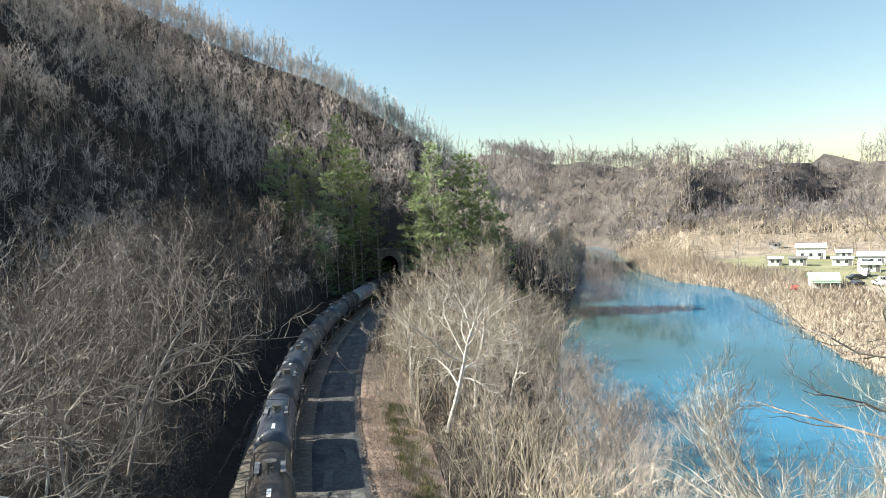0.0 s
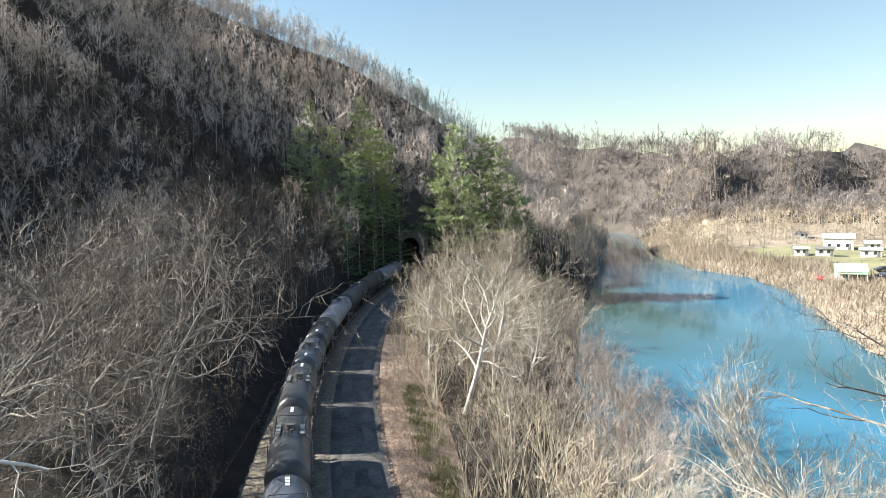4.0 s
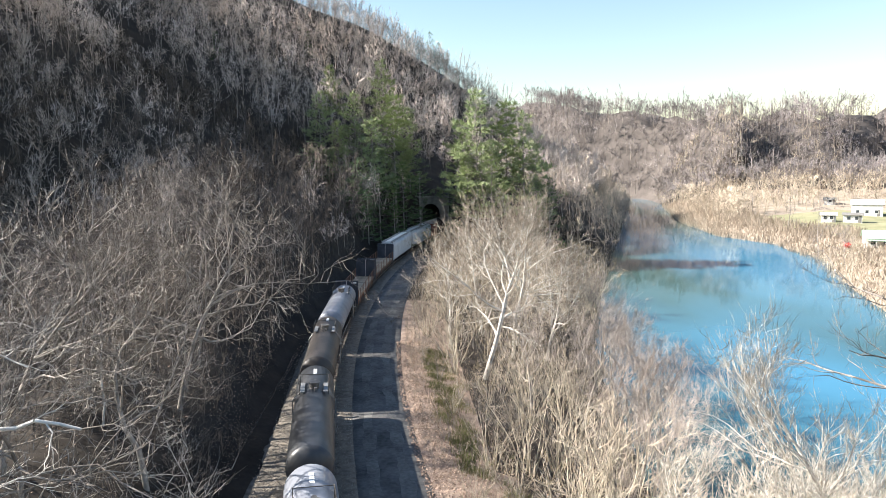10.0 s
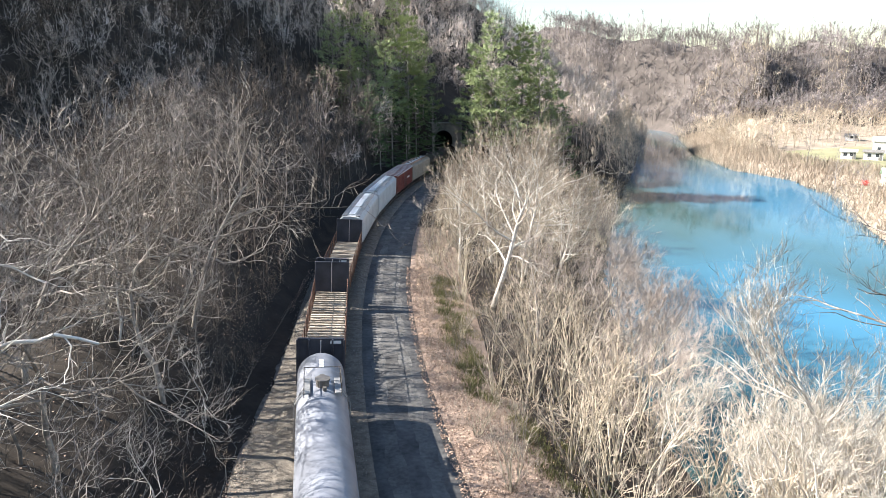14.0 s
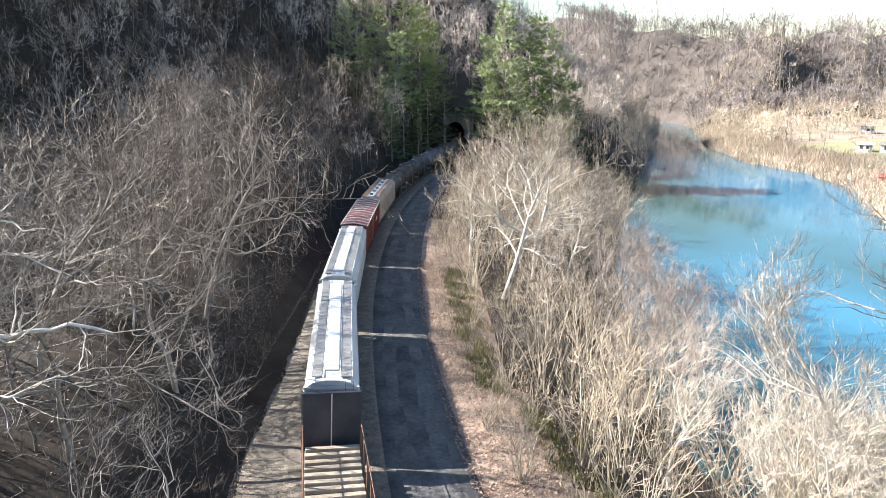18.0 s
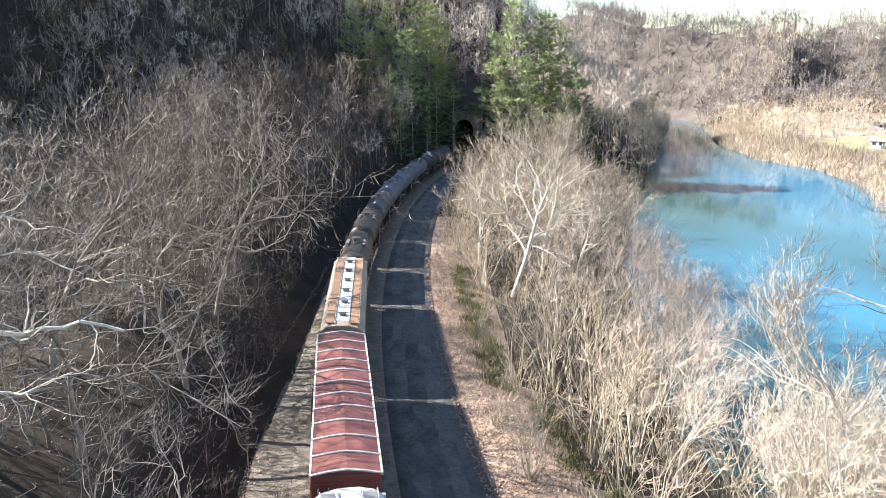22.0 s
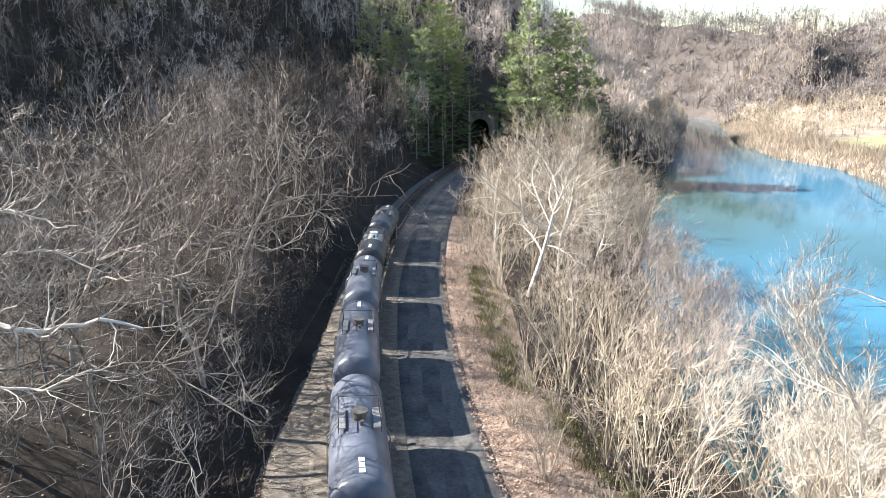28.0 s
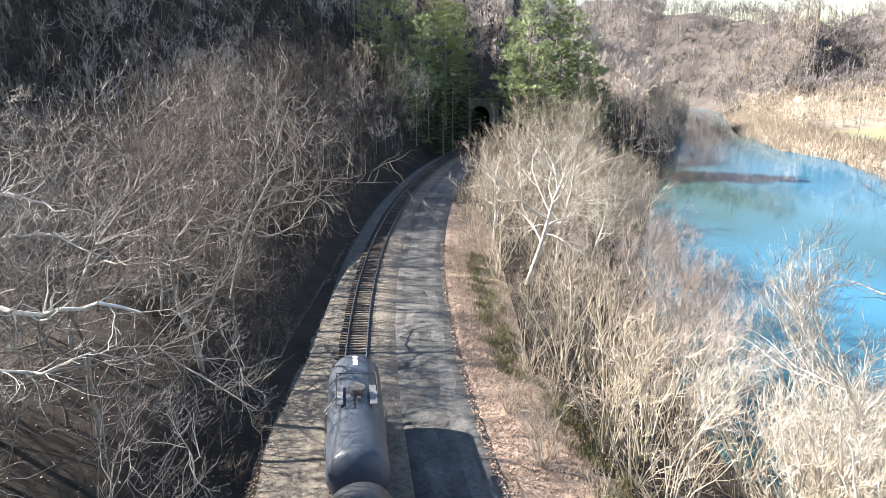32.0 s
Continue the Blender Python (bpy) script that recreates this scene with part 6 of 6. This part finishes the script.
def build_stones():
    rg = np.random.RandomState(18)
    n = 24000
    s = rg.uniform(20, 80, n) ** 1.0
    off = np.where(rg.random_sample(n) < 0.3, -4.0 - np.abs(rg.normal(0, 1.3, n)) * np.where(s < 55, 1.0, 0.3), rg.uniform(-4.3, 3.4, n))
    keep = (np.abs(off) > 1.35) | (rg.random_sample(n) < 0.2)
    s, off = s[keep], off[keep]
    n = len(s)
    x = np.interp(s, LINE_S, LINE[:, 0]) + off
    y = np.interp(s, LINE_S, LINE[:, 1])
    z = np.interp(off, (-4.2, -3.3, -2.2, -1.4, -1.2, 1.2, 1.4, 2.1, 3.0, 3.4), (-0.7, -0.36, -0.22, -0.22, -0.26, -0.26, -0.22, -0.22, -0.33, -0.6))
    z = np.where(off < -4.1, np.maximum(land(x, y), z), z)
    r = rg.uniform(0.025, 0.06, n)
    P = np.stack([x, y, z], 1)
    base = rg.normal(0, 1, (n, 5, 3))
    base /= np.linalg.norm(base, axis=2)[:, :, None]
    V = (P[:, None] + base * r[:, None, None]).reshape(-1, 3)
    k = np.arange(n)[:, None] * 5
    T = np.concatenate([k + np.array([f]) for f in ((0, 1, 2), (0, 2, 3), (0, 3, 1), (4, 2, 1), (4, 3, 2), (4, 1, 3))])
    tagged(new("ballast_stones", tri_mesh("ballast_stones", V, T, M_STONE)), "loose crushed stones of the ballast", "stones", kind="stuff")


def build_verge_grass():
    rg = np.random.RandomState(19)
    n = 9000
    s = rg.uniform(24, 150, n)
    off = 8.2 + np.abs(rg.normal(0, 1, n)) * 3.0 + (s < 45) * rg.uniform(0, 2.5, n)
    x = np.interp(s, LINE_S, LINE[:, 0]) + off
    y = np.interp(s, LINE_S, LINE[:, 1])
    A = np.stack([x, y, land(x, y) - 0.02], 1)
    B = A + np.stack([rg.normal(0, 0.2, n), rg.normal(0, 0.2, n), rg.uniform(0.15, 0.8, n)], 1)
    V, T = tubes(A, B, rg.uniform(0.008, 0.02, n), np.zeros(n), 1)
    tagged(new("verge_weeds", tri_mesh("verge_weeds", V, T, M_GRASS)), "dry tan weeds along the verge", "grass", kind="stuff")


def build_olive_grass():
    """Tussocks of half-green grass between the leaf-strewn verge and the brush."""
    rg = np.random.RandomState(29)
    m = 260
    s0 = rg.uniform(26, 75, m)
    o0 = 10.2 + np.abs(rg.normal(0, 1.4, m)) + 2.2 * (s0 < 44)
    k = 46
    s, off = np.repeat(s0, k) + rg.normal(0, 0.3, m * k), np.repeat(o0, k) + rg.normal(0, 0.3, m * k)
    x = np.interp(s, LINE_S, LINE[:, 0]) + off
    y = np.interp(s, LINE_S, LINE[:, 1])
    A = np.stack([x, y, land(x, y) - 0.02], 1)
    B = A + np.stack([rg.normal(0, 0.18, m * k), rg.normal(0, 0.18, m * k), rg.uniform(0.15, 0.6, m * k)], 1)
    V, T = tubes(A, B, rg.uniform(0.012, 0.03, m * k), np.zeros(m * k), 1)
    tagged(new("verge_grass", tri_mesh("verge_grass", V, T, M_GREENGRASS)), "olive-green grass tussocks beside the leaf-strewn verge", "grass", kind="stuff")


build_olive_grass()
build_leaves()
build_stones()
build_verge_grass()


# ---- the homestead across the river ----
M_SIDING = mat("white_siding", (0.6, 0.59, 0.56), (0.82, 0.81, 0.78), 0.8, 0.7, 0.1)
M_ROOFWHITE = mat("pale_metal_roof", (0.55, 0.55, 0.55), (0.75, 0.75, 0.74), 0.7, 0.45, 0.1)
M_ROOFGREEN = mat("green_metal_roof", (0.26, 0.42, 0.28), (0.5, 0.62, 0.48), 0.6, 0.5, 0.1)
M_ROOFGREY = mat("grey_shingle_roof", (0.12, 0.115, 0.11), (0.25, 0.24, 0.23), 1.5, 0.9, 0.3)
M_PANE = mat("window_glass", (0.03, 0.035, 0.04), (0.06, 0.07, 0.08), 1.0, 0.1, 0.0, spec=0.6)
M_CARWHITE = mat("white_car_paint", (0.7, 0.7, 0.7), (0.82, 0.82, 0.82), 2.0, 0.25, 0.0, spec=0.6)
M_CARRED = mat("red_car_paint", (0.35, 0.04, 0.03), (0.5, 0.08, 0.06), 2.0, 0.25, 0.0, spec=0.6)
M_CARDARK = mat("dark_car_paint", (0.03, 0.035, 0.05), (0.08, 0.085, 0.1), 2.0, 0.25, 0.0, spec=0.6)
M_TYRE = mat("rubber_tyre", (0.02, 0.02, 0.02), (0.05, 0.05, 0.05), 4.0, 0.9, 0.1)


def house(name, x, y, rz, w, d, h, rise, wall, roof, label, n_win=3, porch=False):
    root = empty(name, pose(x, y, land_at(x, y) - 0.1, 0, 0, rz), label, "house")
    bm = bmesh.new()
    v = [bm.verts.new(p) for p in ((-w / 2, -d / 2, -0.6), (w / 2, -d / 2, -0.6), (w / 2, d / 2, -0.6), (-w / 2, d / 2, -0.6), (-w / 2, -d / 2, h), (w / 2, -d / 2, h), (w / 2, d / 2, h), (-w / 2, d / 2, h), (-w / 2, 0, h + rise), (w / 2, 0, h + rise))]
    for f in ((0, 1, 5, 4), (2, 3, 7, 6), (1, 2, 6, 9, 5), (3, 0, 4, 8, 7), (4, 5, 9, 8), (6, 7, 8, 9), (3, 2, 1, 0)):
        bm.faces.new([v[i] for i in f])
    part("wall", bm, wall, root)
    for sgn in (-1, 1):
        bm = bmesh.new()
        ov = 0.4
        run = d / 2 + ov
        z0 = h - rise * ov / (d / 2)
        a = [bm.verts.new(p) for p in ((-w / 2 - ov, sgn * run, z0 + 0.03), (w / 2 + ov, sgn * run, z0 + 0.03), (w / 2 + ov, 0, h + rise + 0.03), (-w / 2 - ov, 0, h + rise + 0.03))]
        b = [bm.verts.new(q.co + Vector((0, 0, 0.12))) for q in a]
        for f in ((a[0], a[1], a[2], a[3]), (b[3], b[2], b[1], b[0])):
            bm.faces.new(f)
        for i in range(4):
            bm.faces.new((a[i], b[i], b[(i + 1) % 4], a[(i + 1) % 4]))
        bmesh.ops.recalc_face_normals(bm, faces=bm.faces)
        part("roof", bm, roof, root)
    for k in range(n_win):
        cx = -w / 2 + w * (k + 0.7) / (n_win + 0.4)
        bm = bmesh.new()
        box(bm, cx - 0.55, cx + 0.55, -d / 2 - 0.07, -d / 2 + 0.02, 0.85, 2.05, 0.02)
        win = part("window", bm, M_ROOFWHITE, root)
        bm = bmesh.new()
        box(bm, cx - 0.45, cx + 0.45, -d / 2 - 0.085, -d / 2 - 0.072, 0.95, 1.95)
        part("pane", bm, M_PANE, win)
    bm = bmesh.new()
    box(bm, w * 0.36 - 0.45, w * 0.36 + 0.45, -d / 2 - 0.06, -d / 2 + 0.02, 0.05, 2.1, 0.02)
    part("door", bm, M_ROOFGREY, root)
    if porch:
        bm = bmesh.new()
        box(bm, -w / 2, w / 2, -d / 2 - 2.4, -d / 2 - 0.1, h - 0.5, h - 0.36, 0.02)
        part("porch_roof", bm, roof, root)
        for px in np.linspace(-w / 2 + 0.2, w / 2 - 0.2, 4):
            bm = bmesh.new()
            box(bm, px - 0.07, px + 0.07, -d / 2 - 2.35, -d / 2 - 2.2, -0.6, h - 0.5, 0.01)
            part("porch_post", bm, wall, root)


def parked_car(x, y, rz, paint_mat, label, tall=0.0):
    root = empty("parked_car", pose(x, y, land_at(x, y) - 0.02, 0, 0, rz), label, "car", "parked vehicles")
    bm = bmesh.new()
    P = [(-2.2, 0.35), (-2.2, 0.85), (-1.3, 0.98), (-0.75, 1.45 + tall), (0.9 + tall, 1.45 + tall), (1.6 + tall * 0.6, 0.98 + tall * 0.6), (2.2, 0.9 + tall * 0.5), (2.2, 0.35)]
    a = [bm.verts.new((px, -0.85, pz)) for px, pz in P]
    b = [bm.verts.new((px, 0.85, pz)) for px, pz in P]
    bm.faces.new(a)
    bm.faces.new(b[::-1])
    for i in range(len(P)):
        j = (i + 1) % len(P)
        bm.faces.new((a[i], b[i], b[j], a[j]))
    bmesh.ops.recalc_face_normals(bm, faces=bm.faces)
    bmesh.ops.bevel(bm, geom=bm.edges[:], offset=0.05, segments=1, affect="EDGES")
    part("body", bm, paint_mat, root)
    for sgn in (-1, 1):
        bm = bmesh.new()
        box(bm, -0.7, 0.85, sgn * 0.86 - 0.01, sgn * 0.86 + 0.01, 1.02, 1.36 + tall)
        part("side_window", bm, M_PANE, root)
        for px in (-1.4, 1.4):
            bm = bmesh.new()
            rod(bm, (px, sgn * 0.72, 0.33), (px, sgn * 0.9, 0.33), 0.33, 12)
            part("wheel", bm, M_TYRE, root)


house("house", 156, 214.5, -37, 8.8, 6, 3.9, 1.2, M_SIDING, M_ROOFWHITE, "long white two-storey house with a pale roof", 3)
house("house", 114.5, 153, -30, 6.2, 5.0, 2.5, 1.5, M_SIDING, M_ROOFGREEN, "white cottage with a green metal roof and porch", 2, True)
house("mobile_home", 134, 201.4, -35, 4.0, 2.6, 2.3, 0.5, M_SIDING, M_ROOFWHITE, "small white trailer on the grass", 2)
house("mobile_home", 139.5, 198, -35, 5.0, 2.6, 2.4, 0.5, M_SIDING, M_ROOFGREY, "white trailer with a dark awning roof", 2)
house("shed", 165, 247.5, -33, 4.0, 3.5, 1.9, 0.6, M_ROOFWHITE, M_ROOFGREY, "low pale shed at the edge of the brush", 1)
house("house", 156, 187, -40, 7.0, 5.0, 2.8, 1.0, M_SIDING, M_ROOFWHITE, "white house with a low pale roof", 3)
house("shed", 164, 209, -37, 4.5, 3.5, 2.2, 0.8, M_SIDING, M_ROOFWHITE, "small white outbuilding beside the house", 1)
parked_car(157, 202, 40, M_CARRED, "red car parked on the grass")
parked_car(121, 150, 20, M_CARDARK, "dark car parked beside the cottage")
parked_car(126, 147.5, -30, M_CARWHITE, "white van parked near the cottage", 0.5)
parked_car(109.5, 157, 60, M_CARRED, "small red tractor-like car by the cottage")
parked_car(158, 192, 10, M_CARWHITE, "white car parked by the house")
parked_car(124, 146, 75, M_CARWHITE, "white car on the dry grass")
parked_car(118.5, 157.5, 35, M_CARWHITE, "white pickup parked behind the cottage", 0.3)
parked_car(148, 179, 20, M_CARWHITE, "white car parked on the yard's gravel")
parked_car(151, 183, 65, M_CARDARK, "dark van parked on the yard's gravel", 0.4)
parked_car(129, 160, -15, M_CARDARK, "dark car among the yard's clutter")
parked_car(134, 163, 40, M_CARWHITE, "white van among the yard's clutter", 0.5)
house("shed", 141, 170, -30, 5.0, 3.0, 2.2, 0.6, M_SIDING, M_ROOFWHITE, "low white shed in the yard", 1)
house("mobile_home", 149, 190.5, -38, 5.5, 2.6, 2.4, 0.5, M_SIDING, M_ROOFWHITE, "white trailer beside the big house", 2)


def car_pose(rear, front, t):
    """Where a car stands at t seconds: its ends ride on the centre line."""
    inset = 2.1
    a, b = on_line(rear - inset - SPEED * t), on_line(front + inset - SPEED * t)
    c, d = (a + b) / 2, (a - b) / np.hypot(*(a - b))
    return Matrix(((d[1], d[0], 0, c[0]), (-d[0], d[1], 0, c[1]), (0, 0, 1, 0.0), (0, 0, 0, 1))) @ pose(0, 0, 0, 0, math.degrees(CANT), 0)


def motions():
    for root, rear, front in CARS:
        walk(root, [(t, car_pose(rear, front, t)) for t in np.arange(0.0, 32.01, 1.0)])


motions()
